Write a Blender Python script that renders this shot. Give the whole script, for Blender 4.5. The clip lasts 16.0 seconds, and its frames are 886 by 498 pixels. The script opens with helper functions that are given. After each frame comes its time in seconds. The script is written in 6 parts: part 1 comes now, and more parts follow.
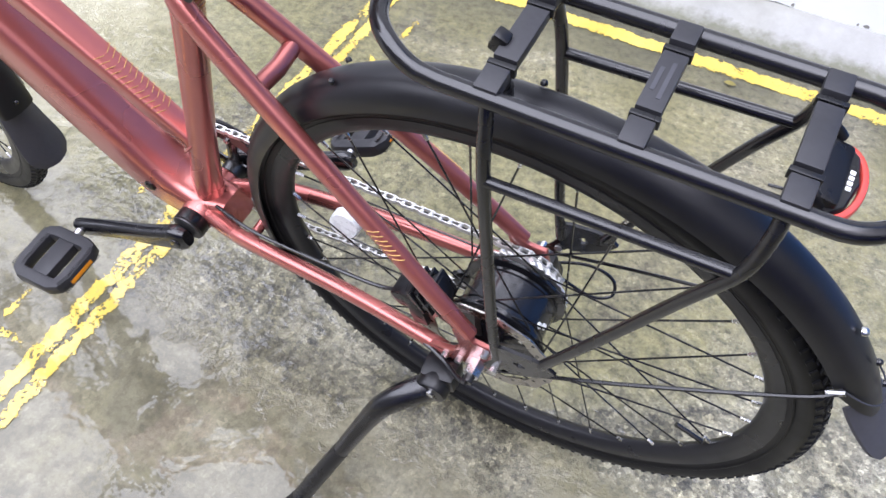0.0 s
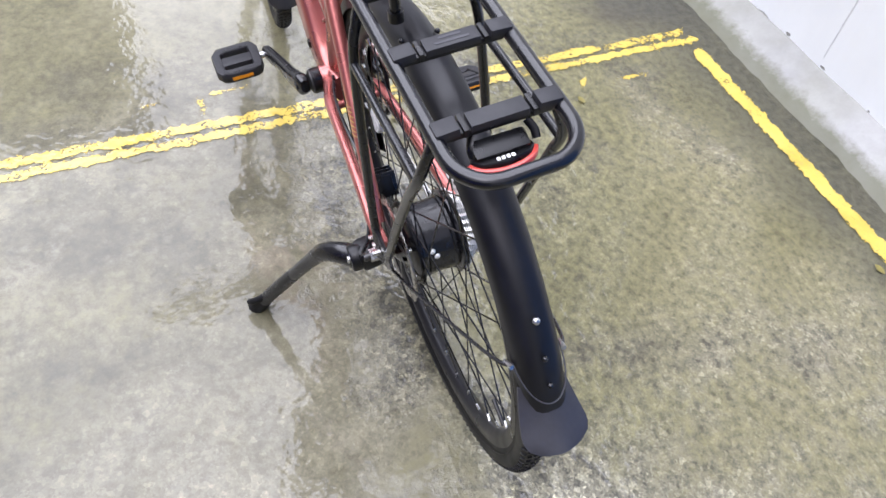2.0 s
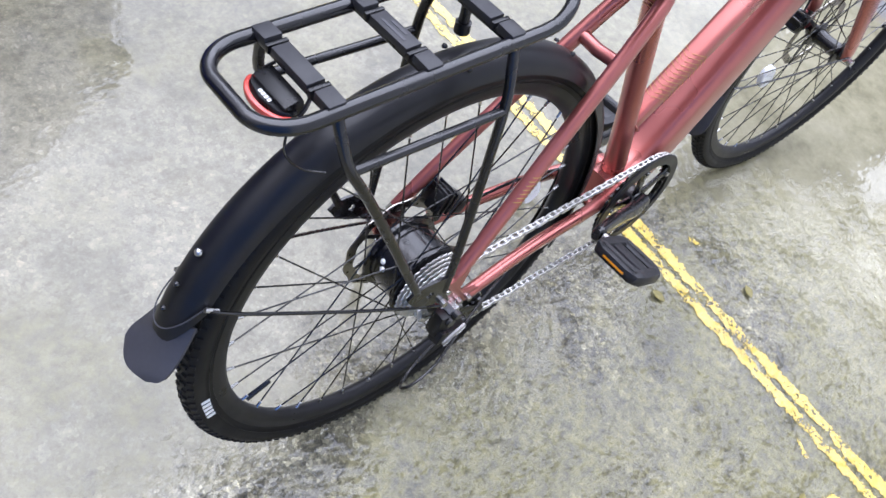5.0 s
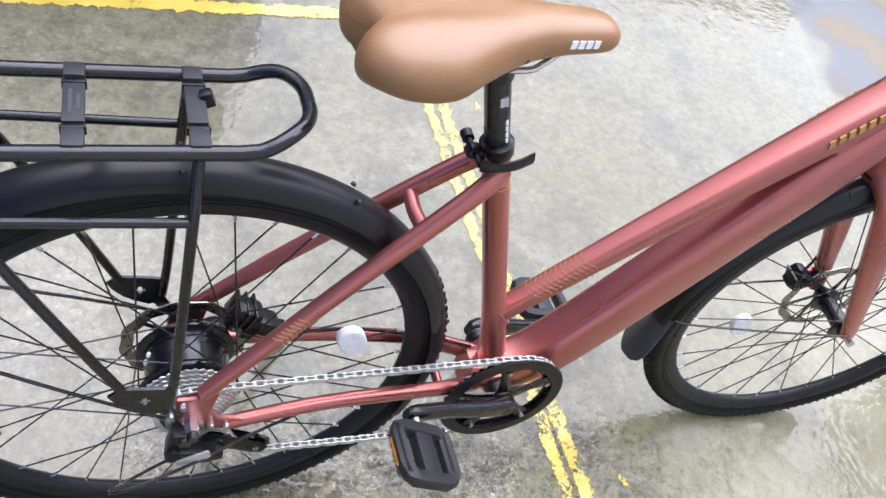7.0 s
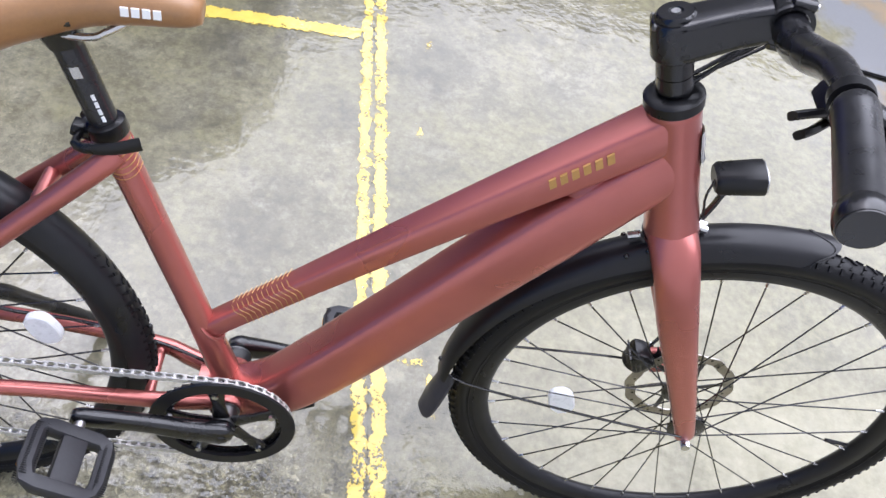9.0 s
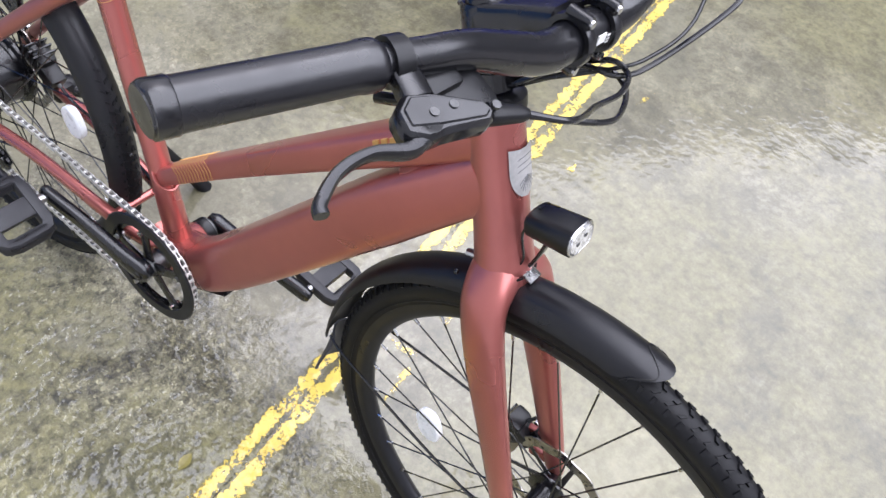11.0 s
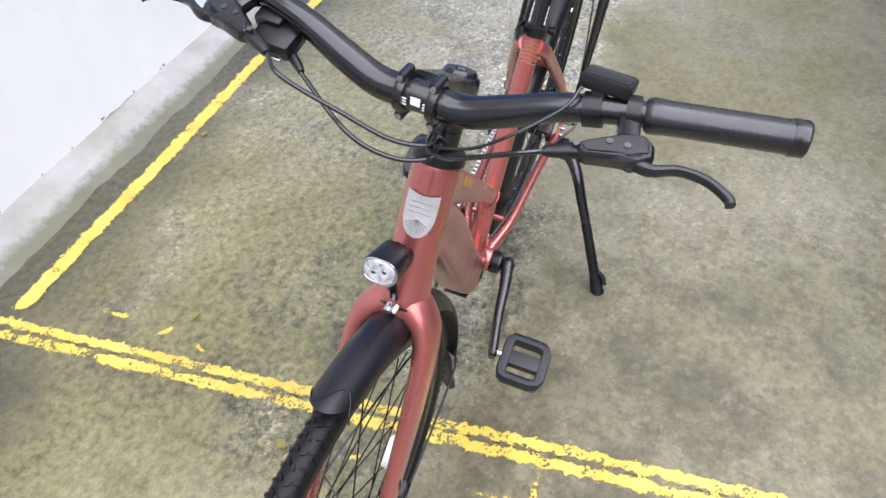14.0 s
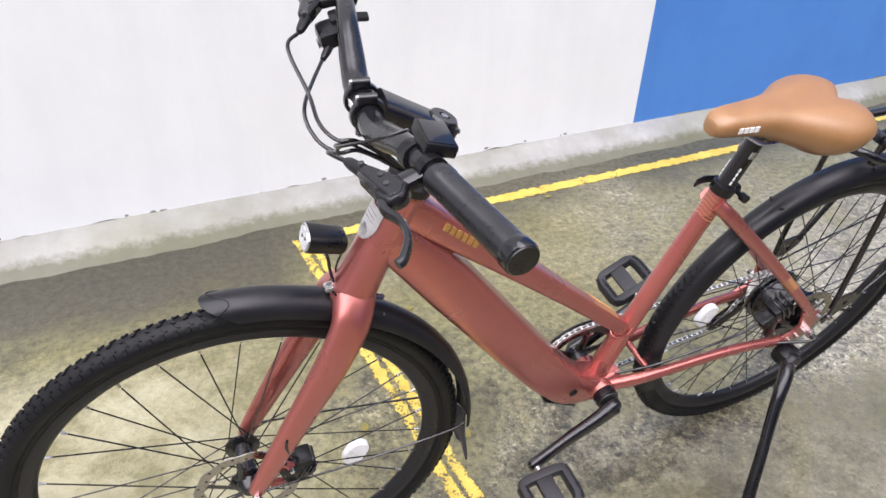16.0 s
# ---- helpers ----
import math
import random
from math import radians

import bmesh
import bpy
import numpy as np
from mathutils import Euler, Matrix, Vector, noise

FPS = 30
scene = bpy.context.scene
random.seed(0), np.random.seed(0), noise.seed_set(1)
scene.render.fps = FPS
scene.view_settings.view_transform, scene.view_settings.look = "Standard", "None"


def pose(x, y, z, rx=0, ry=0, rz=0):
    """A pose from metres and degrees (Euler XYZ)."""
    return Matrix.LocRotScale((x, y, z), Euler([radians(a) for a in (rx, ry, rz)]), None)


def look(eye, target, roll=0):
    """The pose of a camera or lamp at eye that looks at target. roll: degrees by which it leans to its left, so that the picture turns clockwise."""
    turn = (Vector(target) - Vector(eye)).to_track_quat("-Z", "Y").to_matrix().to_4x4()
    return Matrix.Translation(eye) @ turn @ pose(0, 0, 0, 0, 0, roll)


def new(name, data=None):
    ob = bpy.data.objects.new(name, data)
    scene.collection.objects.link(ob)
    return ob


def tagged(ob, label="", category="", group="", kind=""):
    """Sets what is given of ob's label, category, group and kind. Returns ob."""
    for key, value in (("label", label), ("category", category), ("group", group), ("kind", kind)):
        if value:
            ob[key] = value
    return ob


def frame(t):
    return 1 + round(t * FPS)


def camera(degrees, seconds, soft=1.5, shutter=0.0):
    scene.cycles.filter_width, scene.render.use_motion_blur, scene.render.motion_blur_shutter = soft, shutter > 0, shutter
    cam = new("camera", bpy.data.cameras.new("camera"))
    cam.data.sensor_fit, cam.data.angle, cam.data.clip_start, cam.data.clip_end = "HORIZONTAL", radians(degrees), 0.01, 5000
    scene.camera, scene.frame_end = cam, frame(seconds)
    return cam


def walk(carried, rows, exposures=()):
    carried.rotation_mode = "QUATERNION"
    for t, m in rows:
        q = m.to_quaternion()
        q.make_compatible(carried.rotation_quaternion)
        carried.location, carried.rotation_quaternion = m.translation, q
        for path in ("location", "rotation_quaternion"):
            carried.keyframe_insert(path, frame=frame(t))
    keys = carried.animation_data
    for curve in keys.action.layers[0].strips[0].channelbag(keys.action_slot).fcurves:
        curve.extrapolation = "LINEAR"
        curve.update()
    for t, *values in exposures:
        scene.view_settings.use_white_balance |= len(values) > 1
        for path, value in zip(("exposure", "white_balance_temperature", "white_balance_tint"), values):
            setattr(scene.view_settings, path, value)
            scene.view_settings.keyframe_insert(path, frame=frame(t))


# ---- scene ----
cam = camera(58.8, 16.0)

PATH = [
    (0, (-0.165, 0.565, 1.075), (0.276, -0.282, -0.082), 3.8),
    (0.5, (-0.277, 0.543, 1.110), (0.309, -0.236, -0.031), 5.2),
    (1, (-0.388, 0.506, 1.109), (0.294, -0.195, -0.029), 8.1),
    (1.5, (-0.526, 0.469, 1.147), (0.254, -0.107, 0.002), 9.1),
    (2, (-0.638, 0.393, 1.183), (0.207, -0.067, 0.031), 11.3),
    (2.5, (-0.735, 0.269, 1.199), (0.157, -0.055, 0.037), 13.7),
    (3, (-0.746, 0.184, 1.204), (0.161, -0.022, 0.027), 18.3),
    (3.2, (-0.724, 0.141, 1.200), (0.179, -0.013, 0.012), 20.4),
    (5.3, (-0.406, -0.265, 1.250), (0.287, 0.219, 0.011), 29.8),
    (5.5, (-0.354, -0.268, 1.249), (0.316, 0.245, 0.010), 30.2),
    (6, (-0.267, -0.282, 1.260), (0.340, 0.327, 0.031), 29.0),
    (6.5, (-0.154, -0.324, 1.278), (0.407, 0.370, 0.072), 28.4),
    (7, (-0.022, -0.385, 1.304), (0.484, 0.392, 0.125), 26.7),
    (7.5, (0.109, -0.406, 1.308), (0.562, 0.419, 0.140), 25.0),
    (8, (0.256, -0.383, 1.319), (0.641, 0.466, 0.144), 22.9),
    (8.5, (0.383, -0.371, 1.330), (0.689, 0.490, 0.141), 21.0),
    (9, (0.561, -0.392, 1.327), (0.762, 0.482, 0.125), 19.4),
    (9.5, (0.727, -0.407, 1.335), (0.785, 0.467, 0.117), 17.4),
    (10, (0.842, -0.364, 1.322), (0.767, 0.491, 0.092), 17.0),
    (12.3, (1.381, -0.047, 1.372), (0.534, 0.289, 0.180), 2.8),
    (12.5, (1.403, 0.005, 1.377), (0.512, 0.271, 0.200), 2.0),
    (12.8, (1.448, 0.111, 1.357), (0.491, 0.260, 0.212), 0.2),
    (13, (1.495, 0.170, 1.371), (0.504, 0.231, 0.246), -0.5),
    (13.5, (1.543, 0.307, 1.367), (0.512, 0.117, 0.295), -2.1),
    (14, (1.498, 0.454, 1.347), (0.490, 0.029, 0.320), -2.2),
    (14.5, (1.427, 0.584, 1.341), (0.507, -0.083, 0.361), -2.0),
    (15, (1.348, 0.751, 1.328), (0.559, -0.119, 0.394), -1.1),
    (15.5, (1.254, 0.860, 1.316), (0.610, -0.163, 0.427), 0.7),
    (16, (1.150, 0.963, 1.309), (0.657, -0.178, 0.459), 2.6),
]
walk(cam, [(t, look(eye, target, roll)) for t, eye, target, roll in PATH], [(0.0, 1.19, 5950, 21), (1.0, 1.08, 6050, 21), (3.2, 0.95, 5950, 20), (5.3, 1.02, 5750, 20), (8.0, 1.0, 5950, 20), (10.2, 1.02, 5950, 20), (12.3, 1.0, 6200, 19), (13.5, 1.02, 6100, 19), (14.5, 1.02, 6300, 19), (15.2, 1.02, 6450, 20), (16.0, 1.0, 6450, 21)])

# ---------------------------------------------------------------- light
world = bpy.data.worlds.new("overcast_sky")
scene.world = world
world.use_nodes = True
wn = world.node_tree
wn.nodes.clear()
sky = wn.nodes.new("ShaderNodeTexSky")
sky.sky_type = "NISHITA"
sky.sun_disc = False
sky.sun_elevation, sky.sun_rotation = radians(58), radians(-40)
sky.air_density, sky.dust_density, sky.ozone_density = 1.0, 2.0, 1.0
grey = wn.nodes.new("ShaderNodeHueSaturation")
grey.inputs["Saturation"].default_value = 0.2
back = wn.nodes.new("ShaderNodeBackground")
back.inputs["Strength"].default_value = 0.1
wout = wn.nodes.new("ShaderNodeOutputWorld")
wn.links.new(sky.outputs["Color"], grey.inputs["Color"])
wn.links.new(grey.outputs["Color"], back.inputs["Color"])
wn.links.new(back.outputs["Background"], wout.inputs["Surface"])

sun_data = bpy.data.lights.new("sun", "SUN")
sun_data.energy, sun_data.angle, sun_data.color = 3.6, radians(86), (0.965, 0.99, 1.0)
sun = new("sun", sun_data)
sun.matrix_world = look((3.95, 2.1, 9.2), (0.4, 0.0, 0.0))

# ---------------------------------------------------------------- materials
def nodes_of(name):
    mat = bpy.data.materials.new(name)
    mat.use_nodes = True
    nt = mat.node_tree
    return mat, nt, nt.nodes["Principled BSDF"]


def node(nt, kind, **values):
    n = nt.nodes.new(kind)
    for key, value in values.items():
        if key in n.inputs:
            n.inputs[key].default_value = value
    return n


def coords(nt, scale=1.0, world_space=False):
    tc = nt.nodes.new("ShaderNodeTexCoord")
    mp = nt.nodes.new("ShaderNodeMapping")
    mp.inputs["Scale"].default_value = (scale, scale, scale) if not isinstance(scale, tuple) else scale
    if world_space:
        geo = nt.nodes.new("ShaderNodeNewGeometry")
        nt.links.new(geo.outputs["Position"], mp.inputs["Vector"])
    else:
        nt.links.new(tc.outputs["Object"], mp.inputs["Vector"])
    return mp.outputs["Vector"]


def noise_tex(nt, vec, scale, detail=4.0, rough=0.55):
    n = node(nt, "ShaderNodeTexNoise", Scale=scale, Detail=detail, Roughness=rough)
    nt.links.new(vec, n.inputs["Vector"])
    return n.outputs["Fac"]


def ramp(nt, fac, stops):
    r = nt.nodes.new("ShaderNodeValToRGB")
    e = r.color_ramp.elements
    while len(e) > 1:
        e.remove(e[-1])
    e[0].position = stops[0][0]
    e[0].color = colour(stops[0][1])
    for p, c in stops[1:]:
        k = e.new(p)
        k.color = colour(c)
    nt.links.new(fac, r.inputs["Fac"])
    return r.outputs["Color"]


def colour(c):
    return (c, c, c, 1.0) if isinstance(c, (int, float)) else (*c, 1.0)


def mix(nt, fac, a, b, mode="MIX"):
    m = nt.nodes.new("ShaderNodeMix")
    m.data_type, m.blend_type = "RGBA", mode
    for sock, value in (("Factor", fac), ("A", a), ("B", b)):
        ins = [i for i in m.inputs if i.name == sock and (i.type == "RGBA" or sock == "Factor" and i.type == "VALUE")][0]
        if hasattr(value, "links"):
            nt.links.new(value, ins)
        elif sock == "Factor":
            ins.default_value = value
        else:
            ins.default_value = colour(value)
    return [o for o in m.outputs if o.type == "RGBA"][0]


def maths(nt, op, a, b=0.0, clamp=False):
    m = nt.nodes.new("ShaderNodeMath")
    m.operation, m.use_clamp = op, clamp
    for i, v in enumerate((a, b)):
        if hasattr(v, "links"):
            nt.links.new(v, m.inputs[i])
        else:
            m.inputs[i].default_value = v
    return m.outputs[0]


def bump(nt, bsdf, height, strength, distance):
    b = node(nt, "ShaderNodeBump", Strength=strength, Distance=distance)
    nt.links.new(height, b.inputs["Height"])
    nt.links.new(b.outputs["Normal"], bsdf.inputs["Normal"])
    return b


def simple(name, base, rough=0.5, metal=0.0, vary=0.12, scale=60.0, bumps=0.0, coat=0.0, spec=0.5, rvary=0.1):
    """A material with slight stains and grain in colour, gloss and relief."""
    mat, nt, b = nodes_of(name)
    v = coords(nt)
    n1, n2 = noise_tex(nt, v, scale), noise_tex(nt, v, scale * 0.13, 3.0)
    s = maths(nt, "ADD", maths(nt, "MULTIPLY", n1, 0.5), maths(nt, "MULTIPLY", n2, 0.5))
    lo, hi = tuple(c * (1 - vary) for c in base), tuple(min(1.0, c * (1 + vary)) for c in base)
    nt.links.new(ramp(nt, s, [(0.3, lo), (0.7, hi)]), b.inputs["Base Color"])
    nt.links.new(ramp(nt, n2, [(0.3, max(0.02, rough - rvary)), (0.7, min(1.0, rough + rvary))]), b.inputs["Roughness"])
    b.inputs["Metallic"].default_value = metal
    b.inputs["Coat Weight"].default_value = coat
    b.inputs["Coat Roughness"].default_value = 0.25
    b.inputs["Specular IOR Level"].default_value = spec
    if bumps:
        bump(nt, b, n1, bumps, 0.001)
    return mat


PAINT = simple("copper_rose_paint", (0.42, 0.122, 0.104), 0.3, 0.68, 0.05, 40.0, 0.0, 0.6)
BLACK = simple("satin_black_metal", (0.006, 0.006, 0.0075), 0.24, 0.0, 0.2, 200.0, 0.015, 0.2, spec=0.5)
PLASTIC = simple("charcoal_fender_plastic", (0.008, 0.008, 0.010), 0.37, 0.0, 0.2, 120.0, 0.015, spec=0.36)
MATTE = simple("matte_black_plastic", (0.006, 0.006, 0.007), 0.32, 0.0, 0.25, 300.0, 0.05, spec=0.35)
RUBBER = simple("black_rubber", (0.006, 0.006, 0.007), 0.5, 0.0, 0.3, 90.0, 0.06, spec=0.22)
GRIP = simple("smooth_grip_rubber", (0.006, 0.006, 0.008), 0.32, 0.0, 0.2, 400.0, 0.04, 0.25, spec=0.55)
BLADE = simple("anodised_lever", (0.03, 0.03, 0.032), 0.25, 0.6, 0.1, 200.0)
RIM = simple("black_rim", (0.012, 0.012, 0.014), 0.34, 0.0, 0.2, 100.0, spec=0.25)
STEEL = simple("brushed_steel", (0.55, 0.55, 0.55), 0.28, 1.0, 0.15, 300.0)
CHAINM = simple("silver_chain", (0.62, 0.61, 0.585), 0.36, 0.65, 0.3, 400.0)
ROTOR = simple("brake_disc_steel", (0.36, 0.34, 0.31), 0.3, 1.0, 0.2, 200.0)
DARKSTEEL = simple("dark_steel", (0.1, 0.1, 0.1), 0.4, 0.9, 0.3, 250.0)
LEATHER = simple("tan_leather", (0.275, 0.136, 0.05), 0.4, 0.0, 0.12, 260.0, 0.12, spec=0.85, rvary=0.06)
GOLD = simple("gold_decal", (0.45, 0.25, 0.075), 0.45, 0.25, 0.1, 200.0)
WHITE = simple("white_print", (0.8, 0.8, 0.78), 0.5, 0.0, 0.05)
AMBER = simple("amber_reflector", (0.75, 0.28, 0.01), 0.2, 0.0, 0.1, 500.0)
REDLENS = simple("red_lens", (0.5, 0.06, 0.045), 0.15, 0.0, 0.1, 300.0, 0.0, 0.5)
CLEAR = simple("frosted_reflector", (0.82, 0.83, 0.84), 0.3, 0.0, 0.08, 700.0, 0.3)
BADGE = simple("brushed_silver_badge", (0.45, 0.44, 0.43), 0.4, 0.4, 0.15, 300.0, 0.1)
ENGRAVE = simple("badge_engraving", (0.2, 0.2, 0.2), 0.5, 0.3, 0.1, 200.0)
DISPLAY = simple("glossy_black_screen", (0.01, 0.011, 0.013), 0.08, 0.0, 0.1)
CARPAINT = simple("royal_blue_car_paint", (0.008, 0.016, 0.2), 0.25, 0.2, 0.05, 300.0, 0.0, 0.8)
CARGLASS = simple("dark_car_glass", (0.02, 0.025, 0.03), 0.06)
ALLOY = simple("silver_alloy_wheel", (0.6, 0.6, 0.61), 0.3, 0.9, 0.08)
LEAF = simple("fallen_leaf", (0.2, 0.17, 0.04), 0.5, 0.0, 0.3, 90.0)

# silver headlamp face
LAMPGLASS, lnt, lb = nodes_of("clear_headlamp_lens")
lv = coords(lnt)
lnt.links.new(ramp(lnt, noise_tex(lnt, lv, 160.0), [(0.35, 0.35), (0.6, 0.85)]), lb.inputs["Base Color"])
lb.inputs["Metallic"].default_value, lb.inputs["Roughness"].default_value = 0.6, 0.12
lb.inputs["Coat Weight"].default_value = 1.0


TILT = 0.056   # the wall and its line run at this slope to the x axis


def ground_fields(nt):
    """The yard's own patterns, in world metres: shared by the concrete and the paint that lies on it."""
    v = coords(nt, 1.0, True)
    sep = nt.nodes.new("ShaderNodeSeparateXYZ")
    nt.links.new(v, sep.inputs["Vector"])
    f = {"v": v, "x": sep.outputs["X"], "y": sep.outputs["Y"]}
    f["big"] = noise_tex(nt, v, 1.1, 5.0, 0.6)
    f["mid"] = noise_tex(nt, v, 6.0, 6.0, 0.68)
    f["fine"] = noise_tex(nt, v, 48.0, 6.0, 0.72)
    f["grit"] = noise_tex(nt, v, 210.0, 4.0, 0.7)
    # standing water: beside the bicycle on the open side, and ahead of it
    ahead = maths(nt, "MULTIPLY", maths(nt, "MAXIMUM", maths(nt, "SUBTRACT", f["x"], 0.78), 0.0), 0.3)
    w = maths(nt, "ADD", maths(nt, "ADD", f["y"], ahead), maths(nt, "MULTIPLY", maths(nt, "SUBTRACT", f["big"], 0.5), 0.55))
    w = maths(nt, "ADD", w, maths(nt, "MULTIPLY", maths(nt, "SUBTRACT", f["mid"], 0.5), 0.55))
    f["film"] = ramp(nt, w, [(0.0, 0.0), (0.12, 1.0)])
    f["damp"] = ramp(nt, maths(nt, "ADD", maths(nt, "ADD", w, 0.40), maths(nt, "MULTIPLY", maths(nt, "MULTIPLY", f["x"], 2.5, True), 0.3)), [(0.0, 0.0), (0.25, 1.0)])
    f["road"] = maths(nt, "MULTIPLY", maths(nt, "ADD", maths(nt, "SUBTRACT", f["x"], 1.94), maths(nt, "MULTIPLY", maths(nt, "SUBTRACT", f["mid"], 0.5), 0.35)), 14.0, True)
    relief = maths(nt, "ADD", maths(nt, "MULTIPLY", f["fine"], 1.0), maths(nt, "MULTIPLY", f["grit"], 0.45))
    f["relief"] = maths(nt, "MULTIPLY", relief, mix(nt, f["film"], mix(nt, f["damp"], 0.6, 1.0), 0.1))
    # the water's skin: wrinkled where it is thin, level where it stands
    streak = noise_tex(nt, coords(nt, (34.0, 40.0, 1.0), True), 1.2, 2.0, 0.5)
    skin = maths(nt, "ADD", maths(nt, "MULTIPLY", noise_tex(nt, v, 62.0, 1.5, 0.5), 0.8), maths(nt, "MULTIPLY", streak, 0.8))
    patchy = ramp(nt, noise_tex(nt, v, 11.0, 3.0, 0.6), [(0.35, 0.25), (0.68, 1.5)])
    f["skin"] = maths(nt, "MULTIPLY", maths(nt, "MULTIPLY", skin, patchy), mix(nt, f["film"], 0.42, 0.05))
    f["sheet"] = mix(nt, f["damp"], 0.55, mix(nt, f["film"], ramp(nt, f["fine"], [(0.38, 1.0), (0.62, 0.7)]), ramp(nt, noise_tex(nt, v, 14.0, 7.0, 0.8), [(0.36, 0.78), (0.6, 0.92)])))
    f["sheet"] = mix(nt, f["road"], f["sheet"], 0.25)
    thin = ramp(nt, f["mid"], [(0.38, 0.035), (0.64, 0.10)])
    f["sheet_gloss"] = mix(nt, f["damp"], 0.24, mix(nt, f["film"], thin, ramp(nt, f["mid"], [(0.35, 0.03), (0.7, 0.08)])))
    return f


def wet(nt, b, f):
    """Lays the sheet of water over a surface: glossy, levelled where it stands deeper."""
    b.inputs["Coat IOR"].default_value = 1.5
    nt.links.new(f["sheet"], b.inputs["Coat Weight"])
    nt.links.new(f["sheet_gloss"], b.inputs["Coat Roughness"])
    ripple = node(nt, "ShaderNodeBump", Strength=0.9, Distance=0.010)
    nt.links.new(f["skin"], ripple.inputs["Height"])
    nt.links.new(ripple.outputs["Normal"], b.inputs["Coat Normal"])
    b.inputs["Roughness"].default_value = 0.6


def wet_concrete():
    """Wet, mossy, rough concrete under shallow water."""
    mat, nt, b = nodes_of("wet_mossy_concrete")
    f = ground_fields(nt)
    v, x, y, mid, fine, big = f["v"], f["x"], f["y"], f["mid"], f["fine"], f["big"]
    base = ramp(nt, mid, [(0.34, (0.21, 0.19, 0.105)), (0.5, (0.39, 0.362, 0.25)), (0.66, (0.52, 0.49, 0.375))])
    # paler, drier mottling towards the rear of the bay
    rearward = maths(nt, "MULTIPLY", maths(nt, "SUBTRACT", 0.25, x), 0.8, True)
    pale_f = maths(nt, "ADD", maths(nt, "MULTIPLY", rearward, 0.2), noise_tex(nt, v, 3.1, 5.0, 0.65))
    base = mix(nt, ramp(nt, pale_f, [(0.50, 0.0), (0.70, 0.6)]), base, (0.30, 0.288, 0.235))
    # soaked, olive concrete under the water ahead
    soaked = maths(nt, "MULTIPLY", f["damp"], maths(nt, "MULTIPLY", maths(nt, "ADD", maths(nt, "ADD", x, 0.45), maths(nt, "MULTIPLY", maths(nt, "SUBTRACT", big, 0.5), 2.0)), 1.6, True))
    base = mix(nt, maths(nt, "MULTIPLY", soaked, 0.9), base, ramp(nt, mid, [(0.38, (0.055, 0.048, 0.019)), (0.5, (0.135, 0.122, 0.065)), (0.61, (0.28, 0.258, 0.165))]))
    # aggregate: small stones, each of its own tone
    for scale, amount in ((110.0, 0.8), (260.0, 0.65)):
        vo = node(nt, "ShaderNodeTexVoronoi", Scale=scale, Randomness=1.0)
        nt.links.new(v, vo.inputs["Vector"])
        bw = nt.nodes.new("ShaderNodeSeparateXYZ")
        nt.links.new(vo.outputs["Color"], bw.inputs["Vector"])
        tone = ramp(nt, bw.outputs["X"], [(0.0, 0.18), (0.2, 0.62), (0.75, 1.1), (0.92, 1.55), (1.0, 2.25)])
        base = mix(nt, mix(nt, f["film"], mix(nt, f["damp"], amount * 0.6, amount * 0.88), amount * 0.4), base, mix(nt, 1.0, base, tone, "MULTIPLY"))
    pits = ramp(nt, fine, [(0.36, 0.2), (0.5, 1.0)])
    base = mix(nt, mix(nt, f["film"], mix(nt, f["damp"], 0.55, 0.75), 0.28), base, mix(nt, 1.0, base, pits, "MULTIPLY"))
    # chalky, scoured patches
    chalk = ramp(nt, noise_tex(nt, v, 4.6, 9.0, 0.72), [(0.51, 0.0), (0.61, 0.72)])
    base = mix(nt, maths(nt, "MULTIPLY", chalk, ramp(nt, fine, [(0.4, 0.25), (0.58, 1.0)])), base, (0.43, 0.40, 0.285))
    # darker, soaked blotches
    blot = ramp(nt, noise_tex(nt, v, 3.4, 9.0, 0.7), [(0.40, 0.6), (0.5, 1.0)])
    base = mix(nt, 0.85, base, mix(nt, 1.0, base, blot, "MULTIPLY"))
    # dark algae: in the damp corner between the bay's lines and the wall
    damp = maths(nt, "MULTIPLY", maths(nt, "MULTIPLY", maths(nt, "ADD", x, 0.3), 0.9, True), maths(nt, "MULTIPLY", maths(nt, "SUBTRACT", -0.1, y), 1.8, True), True)
    corner = maths(nt, "MULTIPLY", maths(nt, "MULTIPLY", maths(nt, "SUBTRACT", x, 0.76), 4.0, True), maths(nt, "MULTIPLY", maths(nt, "SUBTRACT", -0.66, y), 5.0, True), True)
    damp = maths(nt, "ADD", damp, maths(nt, "MULTIPLY", corner, 0.95))
    algae_f = maths(nt, "ADD", maths(nt, "MULTIPLY", damp, 0.17), maths(nt, "ADD", maths(nt, "MULTIPLY", noise_tex(nt, v, 2.3, 6.0, 0.66), 0.8), maths(nt, "MULTIPLY", fine, 0.2)))
    base = mix(nt, ramp(nt, algae_f, [(0.545, 0.0), (0.64, 0.8)]), base, ramp(nt, fine, [(0.35, (0.032, 0.029, 0.011)), (0.65, (0.087, 0.083, 0.035))]))
    # moss: along the wall, and in patches
    near_wall = maths(nt, "MULTIPLY", maths(nt, "SUBTRACT", maths(nt, "MULTIPLY", y, -1.0), 0.35), 1.6, True)
    ahead = maths(nt, "MULTIPLY", maths(nt, "MULTIPLY", maths(nt, "SUBTRACT", x, 0.74), 4.0, True), maths(nt, "MULTIPLY", maths(nt, "ADD", y, 0.75), 3.0, True))
